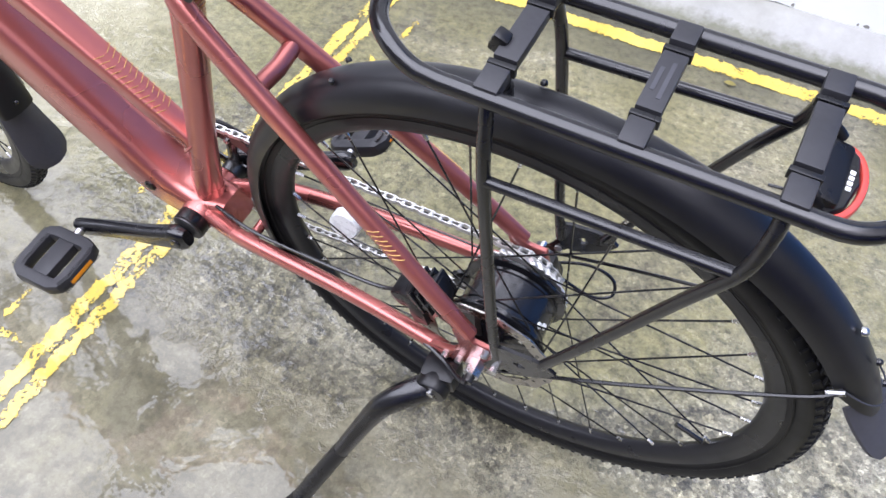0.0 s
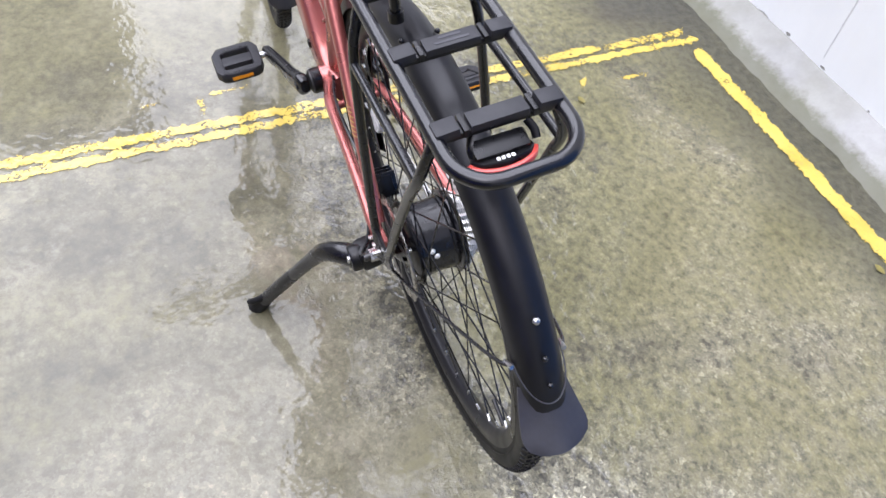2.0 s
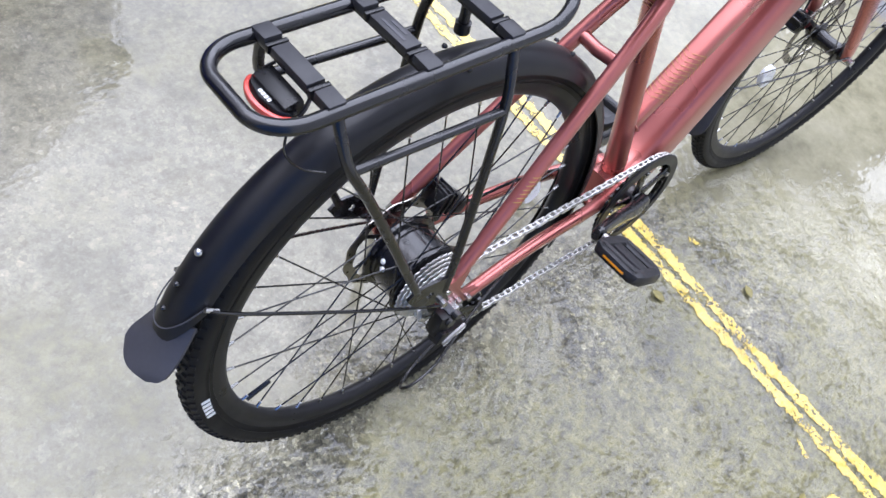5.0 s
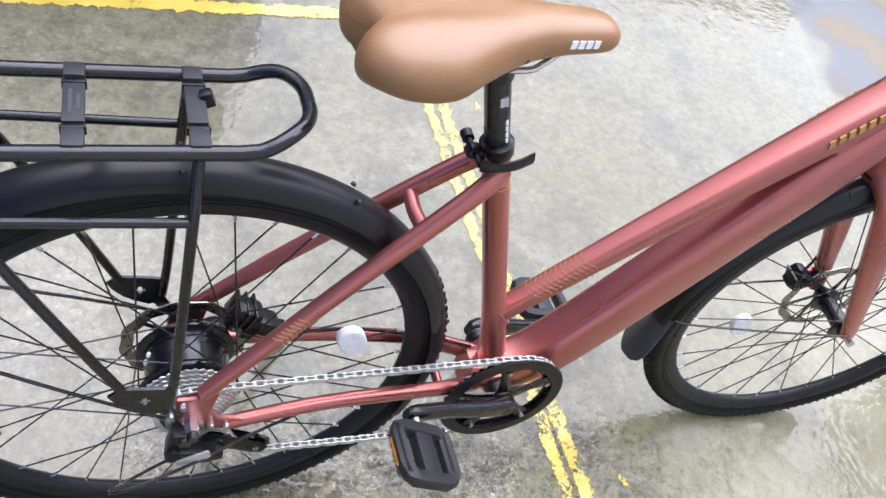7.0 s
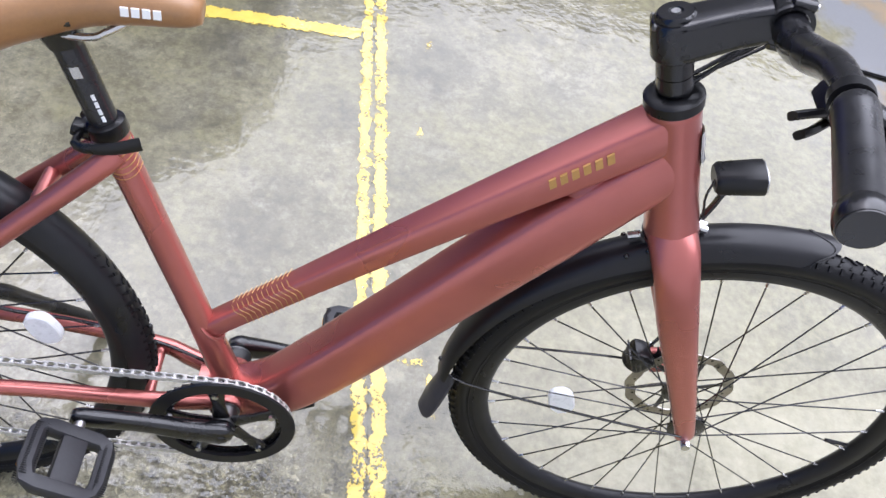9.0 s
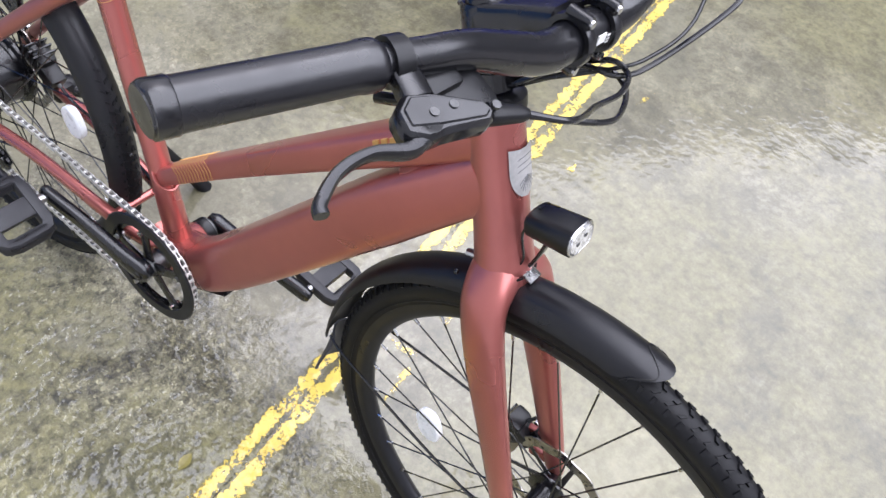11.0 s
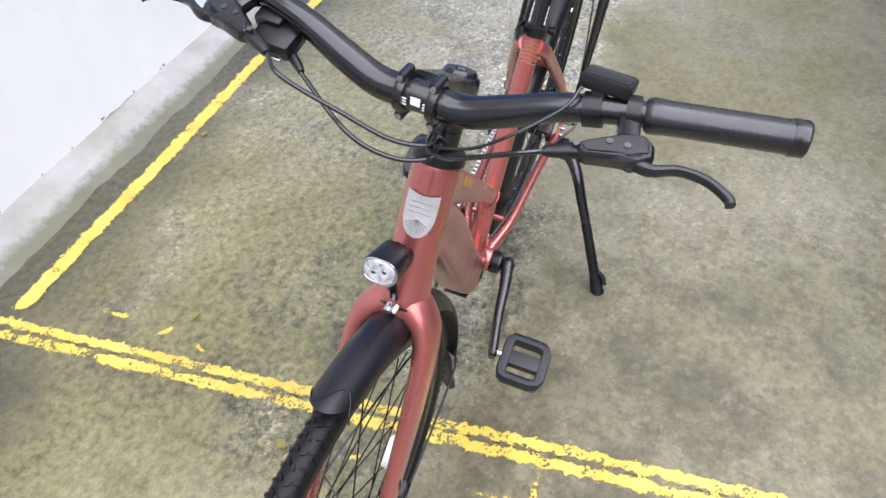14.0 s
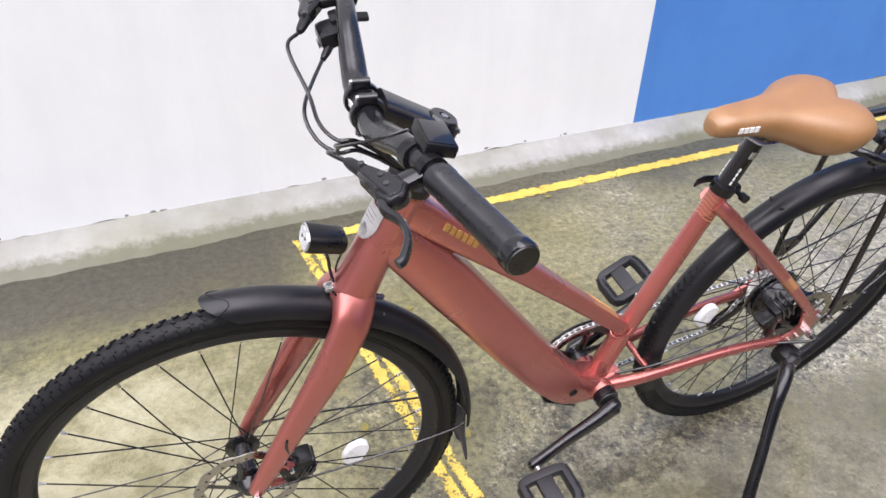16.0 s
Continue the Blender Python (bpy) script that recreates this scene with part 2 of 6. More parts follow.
    moss_f = maths(nt, "ADD", maths(nt, "ADD", maths(nt, "ADD", big, maths(nt, "MULTIPLY", ahead, 0.11)), maths(nt, "MULTIPLY", near_wall, 0.14)), maths(nt, "MULTIPLY", mid, 0.5))
    moss = ramp(nt, moss_f, [(0.72, 0.0), (0.86, 1.0)])
    moss_col = ramp(nt, fine, [(0.35, (0.09, 0.082, 0.022)), (0.65, (0.29, 0.266, 0.105))])
    base = mix(nt, maths(nt, "MULTIPLY", moss, mix(nt, corner, 0.75, 0.3)), base, moss_col)
    # paler, olive-toned concrete past the lines
    past = maths(nt, "MULTIPLY", maths(nt, "MULTIPLY", maths(nt, "SUBTRACT", x, 0.86), 3.0, True), maths(nt, "MULTIPLY", maths(nt, "MULTIPLY", maths(nt, "ADD", y, 0.66), 5.0, True), maths(nt, "MULTIPLY", maths(nt, "SUBTRACT", 0.6, y), 3.0, True)))
    base = mix(nt, maths(nt, "MULTIPLY", past, 0.8), base, ramp(nt, mid, [(0.38, (0.2, 0.182, 0.085)), (0.5, (0.36, 0.335, 0.2)), (0.62, (0.46, 0.432, 0.29))]))
    # brown, soaked silt in the corner past the lines
    silted = maths(nt, "MULTIPLY", maths(nt, "MULTIPLY", maths(nt, "SUBTRACT", x, 0.77), 9.0, True), maths(nt, "MULTIPLY", maths(nt, "SUBTRACT", maths(nt, "MULTIPLY", maths(nt, "SUBTRACT", maths(nt, "ADD", mid, big), 1.0), 0.4), maths(nt, "ADD", y, 0.72)), 9.0, True))
    base = mix(nt, maths(nt, "MULTIPLY", silted, 0.85), base, ramp(nt, fine, [(0.35, (0.04, 0.034, 0.016)), (0.65, (0.085, 0.074, 0.04))]))
    # darker algae strip against the wall
    along_wall = maths(nt, "ADD", maths(nt, "MULTIPLY", y, -1.0), maths(nt, "MULTIPLY", x, TILT))
    strip = maths(nt, "MULTIPLY", maths(nt, "SUBTRACT", maths(nt, "ADD", along_wall, maths(nt, "MULTIPLY", maths(nt, "ADD", mid, big), 0.28)), 1.10), 5.0, True)
    base = mix(nt, maths(nt, "MULTIPLY", strip, 0.82), base, ramp(nt, fine, [(0.35, (0.03, 0.029, 0.016)), (0.65, (0.075, 0.072, 0.045))]))
    base = mix(nt, f["damp"], mix(nt, 1.0, base, (0.84, 0.83, 0.82), "MULTIPLY"), base)
    silt = mix(nt, 0.4, base, ramp(nt, noise_tex(nt, v, 17.0, 8.0, 0.8), [(0.36, (0.09, 0.082, 0.034)), (0.5, (0.155, 0.143, 0.07)), (0.62, (0.23, 0.214, 0.122))]))
    base = mix(nt, f["film"], base, mix(nt, 1.0, silt, (0.68, 0.67, 0.65), "MULTIPLY"))
    # smoother grey ground past the bay, with rusty stains
    rust = ramp(nt, noise_tex(nt, v, 4.2, 5.0, 0.6), [(0.5, (0.115, 0.118, 0.122)), (0.57, (0.14, 0.11, 0.068)), (0.66, (0.18, 0.122, 0.06))])
    base = mix(nt, f["road"], base, rust)
    nt.links.new(base, b.inputs["Base Color"])
    wet(nt, b, f)
    bump(nt, b, f["relief"], 0.9, 0.010)
    return mat


def yellow_paint():
    """Road paint worn through in places, wet like the ground round it."""
    mat, nt, b = nodes_of("worn_yellow_road_paint")
    f = ground_fields(nt)
    n1, n2 = noise_tex(nt, f["v"], 70.0, 6.0, 0.75), noise_tex(nt, f["v"], 9.0, 4.0)
    c = ramp(nt, n2, [(0.35, (0.52, 0.37, 0.042)), (0.65, (0.66, 0.50, 0.085))])
    c = mix(nt, ramp(nt, n1, [(0.55, 0.0), (0.75, 0.8)]), c, (0.3, 0.26, 0.12))
    nt.links.new(c, b.inputs["Base Color"])
    wet(nt, b, f)
    bump(nt, b, f["relief"], 0.6, 0.007)
    worn_through(nt, b, f["v"])
    return mat


def worn_through(nt, b, v):
    """Ragged edges and chips: the paint is there where its inset and wear let it."""
    def field(name):
        at = nt.nodes.new("ShaderNodeAttribute")
        at.attribute_name = name
        return at.outputs["Fac"]
    na, nb, nc = noise_tex(nt, v, 38.0, 3.0, 0.6), noise_tex(nt, v, 150.0, 3.0, 0.6), noise_tex(nt, v, 16.0, 3.0, 0.6)
    rag = maths(nt, "ADD", maths(nt, "MULTIPLY", maths(nt, "SUBTRACT", na, 0.5), 5.6), maths(nt, "MULTIPLY", maths(nt, "SUBTRACT", nb, 0.5), 3.2))
    there = maths(nt, "MULTIPLY", maths(nt, "ADD", field("inset"), rag), 2.2, True)
    chip = maths(nt, "ADD", maths(nt, "MULTIPLY", nc, 0.55), maths(nt, "MULTIPLY", nb, 0.45))
    whole = maths(nt, "MULTIPLY", maths(nt, "SUBTRACT", field("wear"), chip), 22.0, True)
    clear = nt.nodes.new("ShaderNodeBsdfTransparent")
    both = nt.nodes.new("ShaderNodeMixShader")
    nt.links.new(maths(nt, "MULTIPLY", there, whole), both.inputs["Fac"])
    nt.links.new(clear.outputs["BSDF"], both.inputs[1])
    nt.links.new(b.outputs["BSDF"], both.inputs[2])
    nt.links.new(both.outputs["Shader"], nt.nodes["Material Output"].inputs["Surface"])


def wall_paint(name, base, dark):
    mat, nt, b = nodes_of(name)
    v = coords(nt, 1.0, True)
    n1 = noise_tex(nt, v, 3.0, 5.0, 0.6)
    n2 = noise_tex(nt, v, 70.0, 4.0, 0.6)
    sv = coords(nt, (9.0, 9.0, 0.7), True)
    drips = noise_tex(nt, sv, 1.0, 4.0, 0.6)
    c = ramp(nt, maths(nt, "ADD", maths(nt, "MULTIPLY", n1, 0.6), maths(nt, "MULTIPLY", drips, 0.4)), [(0.32, dark), (0.6, base)])
    nt.links.new(c, b.inputs["Base Color"])
    b.inputs["Roughness"].default_value = 0.62
    bump(nt, b, maths(nt, "ADD", n2, maths(nt, "MULTIPLY", n1, 2.0)), 0.25, 0.002)
    return mat


def plinth_concrete():
    mat, nt, b = nodes_of("stained_concrete_plinth")
    v = coords(nt, 1.0, True)
    n1, n2, n3 = noise_tex(nt, v, 4.0, 6.0, 0.65), noise_tex(nt, v, 35.0, 5.0, 0.65), noise_tex(nt, v, 1.3, 4.0)
    c = ramp(nt, n1, [(0.38, (0.25, 0.25, 0.235)), (0.62, (0.36, 0.36, 0.345))])
    c = mix(nt, ramp(nt, n3, [(0.42, 0.0), (0.60, 0.6)]), c, (0.2, 0.2, 0.12))
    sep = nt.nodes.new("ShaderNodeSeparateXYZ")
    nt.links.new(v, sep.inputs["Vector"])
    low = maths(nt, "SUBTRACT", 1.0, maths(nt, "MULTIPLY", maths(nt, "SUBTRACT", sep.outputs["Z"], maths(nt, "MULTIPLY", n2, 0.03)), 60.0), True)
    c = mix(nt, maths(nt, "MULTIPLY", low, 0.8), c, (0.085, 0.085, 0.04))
    nt.links.new(c, b.inputs["Base Color"])
    nt.links.new(ramp(nt, n2, [(0.3, 0.35), (0.7, 0.7)]), b.inputs["Roughness"])
    bump(nt, b, maths(nt, "ADD", n2, n1), 0.5, 0.004)
    return mat


CONCRETE = wet_concrete()
YELLOW = yellow_paint()
WALLWHITE = wall_paint("white_wall_paint", (0.74, 0.762, 0.765), (0.68, 0.70, 0.705))
WALLBLUE = wall_paint("blue_wall_paint", (0.062, 0.215, 0.56), (0.05, 0.18, 0.5))
PLINTH = plinth_concrete()
BARGREY = simple("charcoal_bar_plastic", (0.02, 0.02, 0.023), 0.5, 0.0, 0.2, 250.0, 0.05, spec=0.4)
FLAPGREY = simple("grey_flap_rubber", (0.035, 0.035, 0.042), 0.5, 0.0, 0.15, 200.0, 0.03)
JOINT = simple("grey_joint", (0.70, 0.722, 0.727), 0.7)
CHIP = simple("bare_chipped_render", (0.22, 0.22, 0.205), 0.8, 0.0, 0.3, 90.0)
CRACK, cnt, cb = nodes_of("damp_crack")
cb.inputs["Base Color"].default_value, cb.inputs["Roughness"].default_value = (0.03, 0.03, 0.02, 1.0), 0.5
worn_through(cnt, cb, coords(cnt, 1.0, True))
FARWALL = simple("grey_render", (0.3, 0.3, 0.28), 0.8, 0.0, 0.2, 3.0)


# ---------------------------------------------------------------- mesh tools
def finish(name, bm, mat, parent=None, label="", m=None, sharp=40.0):
    """Links a bmesh as one object, smooth but for its sharp edges."""
    bmesh.ops.remove_doubles(bm, verts=bm.verts, dist=1e-6)
    bmesh.ops.recalc_face_normals(bm, faces=bm.faces)
    lim = radians(sharp)
    for f in bm.faces:
        f.smooth = True
    for e in bm.edges:
        if len(e.link_faces) == 2 and e.calc_face_angle(0.0) > lim:
            e.smooth = False
    me = bpy.data.meshes.new(name)
    bm.to_mesh(me)
    bm.free()
    me.materials.append(mat)
    ob = new(name, me)
    if parent:
        ob.parent = parent
    if m is not None:
        ob.matrix_basis = m
    if label:
        tagged(ob, label)
    return ob


part = finish


def V(*p):
    return Vector(p)


def smooth_path(pts, n=6, closed=False):
    """Catmull-Rom through pts, n steps a span."""
    pts = [Vector(p) for p in pts]
    out, k = [], len(pts)
    spans = k if closed else k - 1
    for i in range(spans):
        if closed:
            p0, p1, p2, p3 = (pts[(i + j - 1) % k] for j in range(4))
        else:
            p1, p2 = pts[i], pts[i + 1]
            p0 = pts[i - 1] if i else p1 * 2 - p2
            p3 = pts[i + 2] if i + 2 < k else p2 * 2 - p1
        for s in range(n):
            u = s / n
            out.append(0.5 * (2 * p1 + (p2 - p0) * u + (2 * p0 - 5 * p1 + 4 * p2 - p3) * u * u + (3 * p1 - p0 - 3 * p2 + p3) * u ** 3))
    if not closed:
        out.append(pts[-1])
    return out


def along(values, n):
    """Linear steps between values, as many as smooth_path makes."""
    out = []
    for a, b in zip(values, values[1:]):
        for s in range(n):
            u = s / n
            out.append(tuple(p + (q - p) * u for p, q in zip(a, b)) if isinstance(a, tuple) else a + (b - a) * u)
    out.append(values[-1])
    return out


def sweep(bm, path, radii, segs=14, ref=None, power=2.0, closed=False, cap=True):
    """A tube along path. radii: one number, or one (side, other) pair a point; ref: the side direction; power: over 2 squares the section."""
    path = [Vector(p) for p in path]
    k = len(path)
    if isinstance(radii, (int, float)):
        radii = [(radii, radii)] * k
    radii = [r if isinstance(r, tuple) else (r, r) for r in radii]
    rings, side = [], None
    for i, p in enumerate(path):
        a = path[(i - 1) % k] if closed or i else p
        b = path[(i + 1) % k] if closed or i + 1 < k else p
        t = (b - a).normalized()
        if ref is not None:
            s = Vector(ref) - t * t.dot(Vector(ref))
        elif side is None:
            s = t.orthogonal()
        else:
            s = side - t * t.dot(side)
        side = s.normalized()
        o = t.cross(side)
        ring = []
        for j in range(segs):
            an = 2 * math.pi * j / segs
            c, d = math.cos(an), math.sin(an)
            c, d = math.copysign(abs(c) ** (2 / power), c), math.copysign(abs(d) ** (2 / power), d)
            ring.append(bm.verts.new(p + side * (c * radii[i][0]) + o * (d * radii[i][1])))
        rings.append(ring)
    for i in range(k if closed else k - 1):
        r1, r2 = rings[i], rings[(i + 1) % k]
        for j in range(segs):
            bm.faces.new((r1[j], r1[(j + 1) % segs], r2[(j + 1) % segs], r2[j]))
    if cap and not closed:
        bm.faces.new(rings[0][::-1])
        bm.faces.new(rings[-1])
    return bm


def tube(path, radii, **kw):
    return sweep(bmesh.new(), path, radii, **kw)


def rod(bm, a, b, r, segs=10, r2=None):
    return sweep(bm, [a, b], [(r, r), (r2 or r, r2 or r)], segs=segs)


def lathe(bm, profile, centre=(0, 0, 0), segs=48, axis="y", closed=False):
    """Turns (radius, offset) pairs round an axis through centre."""
    c = Vector(centre)
    rings = []
    for r, h in profile:
        ring = []
        for j in range(segs):
            a = 2 * math.pi * j / segs
            if axis == "y":
                p = Vector((r * math.cos(a), h, r * math.sin(a)))
            elif axis == "z":
                p = Vector((r * math.cos(a), r * math.sin(a), h))
            else:
                p = Vector((h, r * math.cos(a), r * math.sin(a)))
            ring.append(bm.verts.new(c + p))
        rings.append(ring)
    n = len(rings)
    for i in range(n if closed else n - 1):
        r1, r2 = rings[i], rings[(i + 1) % n]
        for j in range(segs):
            bm.faces.new((r1[j], r1[(j + 1) % segs], r2[(j + 1) % segs], r2[j]))
    if not closed:
        for ring, (r, h) in ((rings[0], profile[0]), (rings[-1], profile[-1])):
            if r > 1e-5:
                bm.faces.new(ring)
    return bm


def block(bm, centre, size, m=None, bevel=0.0, taper=1.0):
    """A box with bevelled edges; taper narrows its top."""
    r = bmesh.ops.create_cube(bm, size=1.0)
    vs = r["verts"]
    for v in vs:
        k = taper if v.co.z > 0 else 1.0
        v.co = Vector((v.co.x * size[0] * k, v.co.y * size[1] * k, v.co.z * size[2]))
    if bevel:
        es = list({e for v in vs for e in v.link_edges})
        bmesh.ops.bevel(bm, geom=es, offset=bevel, segments=2, profile=0.6, affect="EDGES")
        vs = [v for v in bm.verts if v.is_valid and v.index == -1] or vs
    return vs


def slab(size, m, bevel=0.002, taper=1.0, bm=None):
    """One bevelled box at the pose m, as a bmesh, or added to bm."""
    b2 = bmesh.new()
    block(b2, (0, 0, 0), size, bevel=bevel, taper=taper)
    b2.transform(m)
    if bm is None:
        return b2
    tmp = bpy.data.meshes.new("tmp")
    b2.to_mesh(tmp)
    b2.free()
    bm.from_mesh(tmp)
    bpy.data.meshes.remove(tmp)
    return bm


def plate(outline, thick, m=None, bevel=0.0):
    """A flat plate: an outline in x and z, thick in y."""
    bm = bmesh.new()
    vs = [bm.verts.new((x, -thick / 2, z)) for x, z in outline]
    f = bm.faces.new(vs)
    ext = bmesh.ops.extrude_face_region(bm, geom=[f])
    for v in ext["geom"]:
        if isinstance(v, bmesh.types.BMVert):
            v.co.y += thick
    if bevel:
        bmesh.ops.bevel(bm, geom=[e for e in bm.edges], offset=bevel, segments=1, affect="EDGES")
    if m is not None:
        bm.transform(m)
    return bm


def xform(x, y, z, ax=(1, 0, 0), up=(0, 0, 1)):
    """A pose whose x axis runs along ax and whose z axis leans to up."""
    a = Vector(ax).normalized()
    u = Vector(up)
    u = (u - a * a.dot(u)).normalized()
    s = u.cross(a)
    return Matrix(((a.x, s.x, u.x, x), (a.y, s.y, u.y, y), (a.z, s.z, u.z, z), (0, 0, 0, 1)))


# ---------------------------------------------------------------- ground, lines, wall


def make_ground():
    bm = bmesh.new()
    xs = [-400, -60, -15, -5, -2.5] + [-2 + 0.25 * i for i in range(21)] + [3.5, 6, 15, 60, 400]
    ys = [-400, -60, -15, -5, -2] + [-1.5 + 0.25 * i for i in range(17)] + [3, 4, 6, 15, 60, 400]
    grid = [[bm.verts.new((x, y, 0.0)) for y in ys] for x in xs]
    for i in range(len(xs) - 1):
        for j in range(len(ys) - 1):
            bm.faces.new((grid[i][j], grid[i + 1][j], grid[i + 1][j + 1], grid[i][j + 1]))
    return tagged(finish("ground", bm, CONCRETE), "wet mossy concrete car park ground with water films", "ground", kind="structure")


make_ground()


def painted_line(a, b, width, label, wear=0.5, mat=None, z=0.0016):
    """A strip of worn paint from a to b. Each vertex keeps how far inside the strip's edge it lies; wear: how whole the paint is."""
    a, b = Vector((*a, 0.0)), Vector((*b, 0.0))
    d = b - a
    length = d.length
    d.normalize()
    s = Vector((-d.y, d.x, 0.0))
    margin = 0.007
    nu, nv = max(3, int(length / 0.02)), 6
    verts, faces, inset = [], [], []
    for i in range(nu + 1):
        for j in range(nv + 1):
            off = (j / nv - 0.5) * (width + 2 * margin)
            run = -margin + (length + 2 * margin) * i / nu
            p = a + d * run + s * off
            verts.append((p.x, p.y, z))
            inset.append(min(width / 2 - abs(off), run, length - run) / 0.006)
    for i in range(nu):
        for j in range(nv):
            k = i * (nv + 1) + j
            faces.append((k, k + nv + 1, k + nv + 2, k + 1))
    name = "painted_line" if mat is None else "ground_crack"
    me = bpy.data.meshes.new(name)
    me.from_pydata(verts, [], faces)
    for key, values in (("inset", inset), ("wear", [wear] * len(verts))):
        at = me.attributes.new(key, "FLOAT", "POINT")
        at.data.foreach_set("value", values)
    me.materials.append(mat or YELLOW)
    return tagged(new(name, me), label, "road marking" if mat is None else "crack", kind="structure")


def at_double(y, off=0.0):
    """A point of the double line at y; off: across it."""
    return (0.680 - 0.088 * y + off, y)


DBL = "double yellow line, worn and chipped, with a dark crack between"
painted_line(at_double(-1.0, -0.0175), at_double(1.62, -0.0175), 0.0265, DBL, 0.595)
painted_line(at_double(-0.98, 0.0185), at_double(1.62, 0.0185), 0.0285, DBL, 0.585, None, 0.0017)
painted_line(at_double(-0.9, 0.0), at_double(1.62, 0.0), 0.003, "thin dark crack in the concrete between two yellow lines", 0.53, CRACK, 0.0008)
painted_line((0.71, -0.970), (-2.4, -1.142), 0.044, "single yellow bay line beside the wall", 0.64, None, 0.0018)
painted_line((0.545, 1.195), (-2.2, 1.026), 0.043, "single yellow bay line beside the parked car", 0.66, None, 0.0019)


def paint_splash(x, y, size, turn):
    dx, dy = size / 2 * math.cos(turn), size / 2 * math.sin(turn)
    painted_line((x - dx, y - dy), (x + dx, y + dy), 0.013, "stray dab of yellow road paint", 0.56, None, 0.0013)


for sx, sy, sz, tu in ((0.715, 1.2, 0.07, 1.3), (0.712, 0.89, 0.06, 1.5), (0.757, 0.41, 0.05, 1.7), (0.775, 0.24, 0.1, 1.65), (0.735, 0.3, 0.05, 0.2),
                       (0.64, -0.74, 0.09, 1.6), (0.66, -0.5, 0.06, 1.2), (0.645, -0.6, 0.05, 2.4), (1.02, -0.75, 0.06, 0.3), (0.79, -0.05, 0.05, 1.8)):
    paint_splash(sx, sy, sz, tu)


def wall_piece(name, x0, x1, mat, label):
    """A length of the wall, thick, standing on the plinth's line."""
    bm = bmesh.new()
    n = max(2, int((x1 - x0) / 0.02))
    top = 4.5
    rows = []
    for i in range(n + 1):
        x = x0 + (x1 - x0) * i / n
        y = -1.225 + TILT * x
        zb = 0.061 + 0.011 * noise.noise(V(x * 6, 1.7, 0)) + 0.006 * noise.noise(V(x * 25, 4.7, 0))
        rows.append([bm.verts.new(p) for p in ((x, y, zb), (x, y, top), (x, y - 0.2, top), (x, y - 0.2, 0.0), (x, y - 0.02, 0.0), (x, y - 0.02, zb))])
    for r1, r2 in zip(rows, rows[1:]):
        for j in range(6):
            bm.faces.new((r1[j], r1[(j + 1) % 6], r2[(j + 1) % 6], r2[j]))
    bm.faces.new(rows[0])
    bm.faces.new(rows[-1][::-1])
    return tagged(finish(name, bm, mat, sharp=30), label, "wall", kind="structure")


BLUE_X = -0.56
white_wall = wall_piece("wall_white", BLUE_X, 2.05, WALLWHITE, "white painted wall with a chipped lower edge")
wall_piece("wall_blue", -9.0, BLUE_X, WALLBLUE, "bright blue painted section of the wall")


def wall_marks():
    """A faint upright joint in the white wall, and chips along the foot of its paint."""
    x = 0.517
    bm = slab((0.004, 0.003, 4.3), Matrix.Translation((x, -1.225 + TILT * x, 2.24)), 0.0008)
    finish("wall_joint", bm, JOINT, white_wall, "faint upright joint")
    rng = random.Random(4)
    for k in range(17):
        x = -0.5 + 2.45 * k / 16 + rng.uniform(-0.12, 0.12)
        w, h = rng.choice((0.004, 0.007, 0.012, 0.026)) * rng.uniform(0.7, 1.2), rng.uniform(0.0015, 0.006)
        out = [(w * math.cos(a) * rng.uniform(0.5, 1.1), h * math.sin(a) * rng.uniform(0.5, 1.1)) for a in [2 * math.pi * i / 9 for i in range(9)]]
        zc = 0.069 + 0.011 * noise.noise(V(x * 6, 1.7, 0))
        finish("paint_chip", plate(out, 0.003, Matrix.Translation((x, -1.225 + TILT * x, zc))), CHIP, white_wall)


wall_marks()


def make_plinth():
    """A sloped concrete fillet along the foot of the wall, ragged where it meets the ground."""
    bm = bmesh.new()
    rows = []
    n = 520
    for i in range(n + 1):
        x = -9.0 + 11.05 * i / n
        w = TILT * x
        r = 0.016 * noise.noise(V(x * 5, 0.3, 0)) + 0.009 * noise.noise(V(x * 21, 2.3, 0))
        h = 0.006 * noise.noise(V(x * 7, 8.3, 0))
        rows.append([bm.verts.new(p) for p in ((x, -1.10 + w + r, -0.004), (x, -1.13 + w + r * 0.6, 0.014 + h), (x, -1.18 + w, 0.042 + h), (x, -1.223 + w, 0.062 + h * 0.5), (x, -1.25 + w, 0.064), (x, -1.25 + w, -0.004))])
    for r1, r2 in zip(rows, rows[1:]):
        for j in range(6):
            bm.faces.new((r1[j], r1[(j + 1) % 6], r2[(j + 1) % 6], r2[j]))
    bm.faces.new(rows[0])
    bm.faces.new(rows[-1][::-1])
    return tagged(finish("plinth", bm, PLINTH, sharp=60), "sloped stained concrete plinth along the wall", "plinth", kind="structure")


make_plinth()

# ---------------------------------------------------------------- the bicycle
# its own axes: x forward from the rear wheel's contact, y to its left, z up; it leans on its stand
HEADING, LEAN = 2.45, 9.5
bike = new("bicycle")
bike.matrix_basis = pose(-0.011, 0.008, 0.0, 0, 0, HEADING) @ pose(0, 0, 0, -LEAN, 0, 0)
tagged(bike, "copper-red step-through electric bicycle leaning on its kickstand", "bicycle")

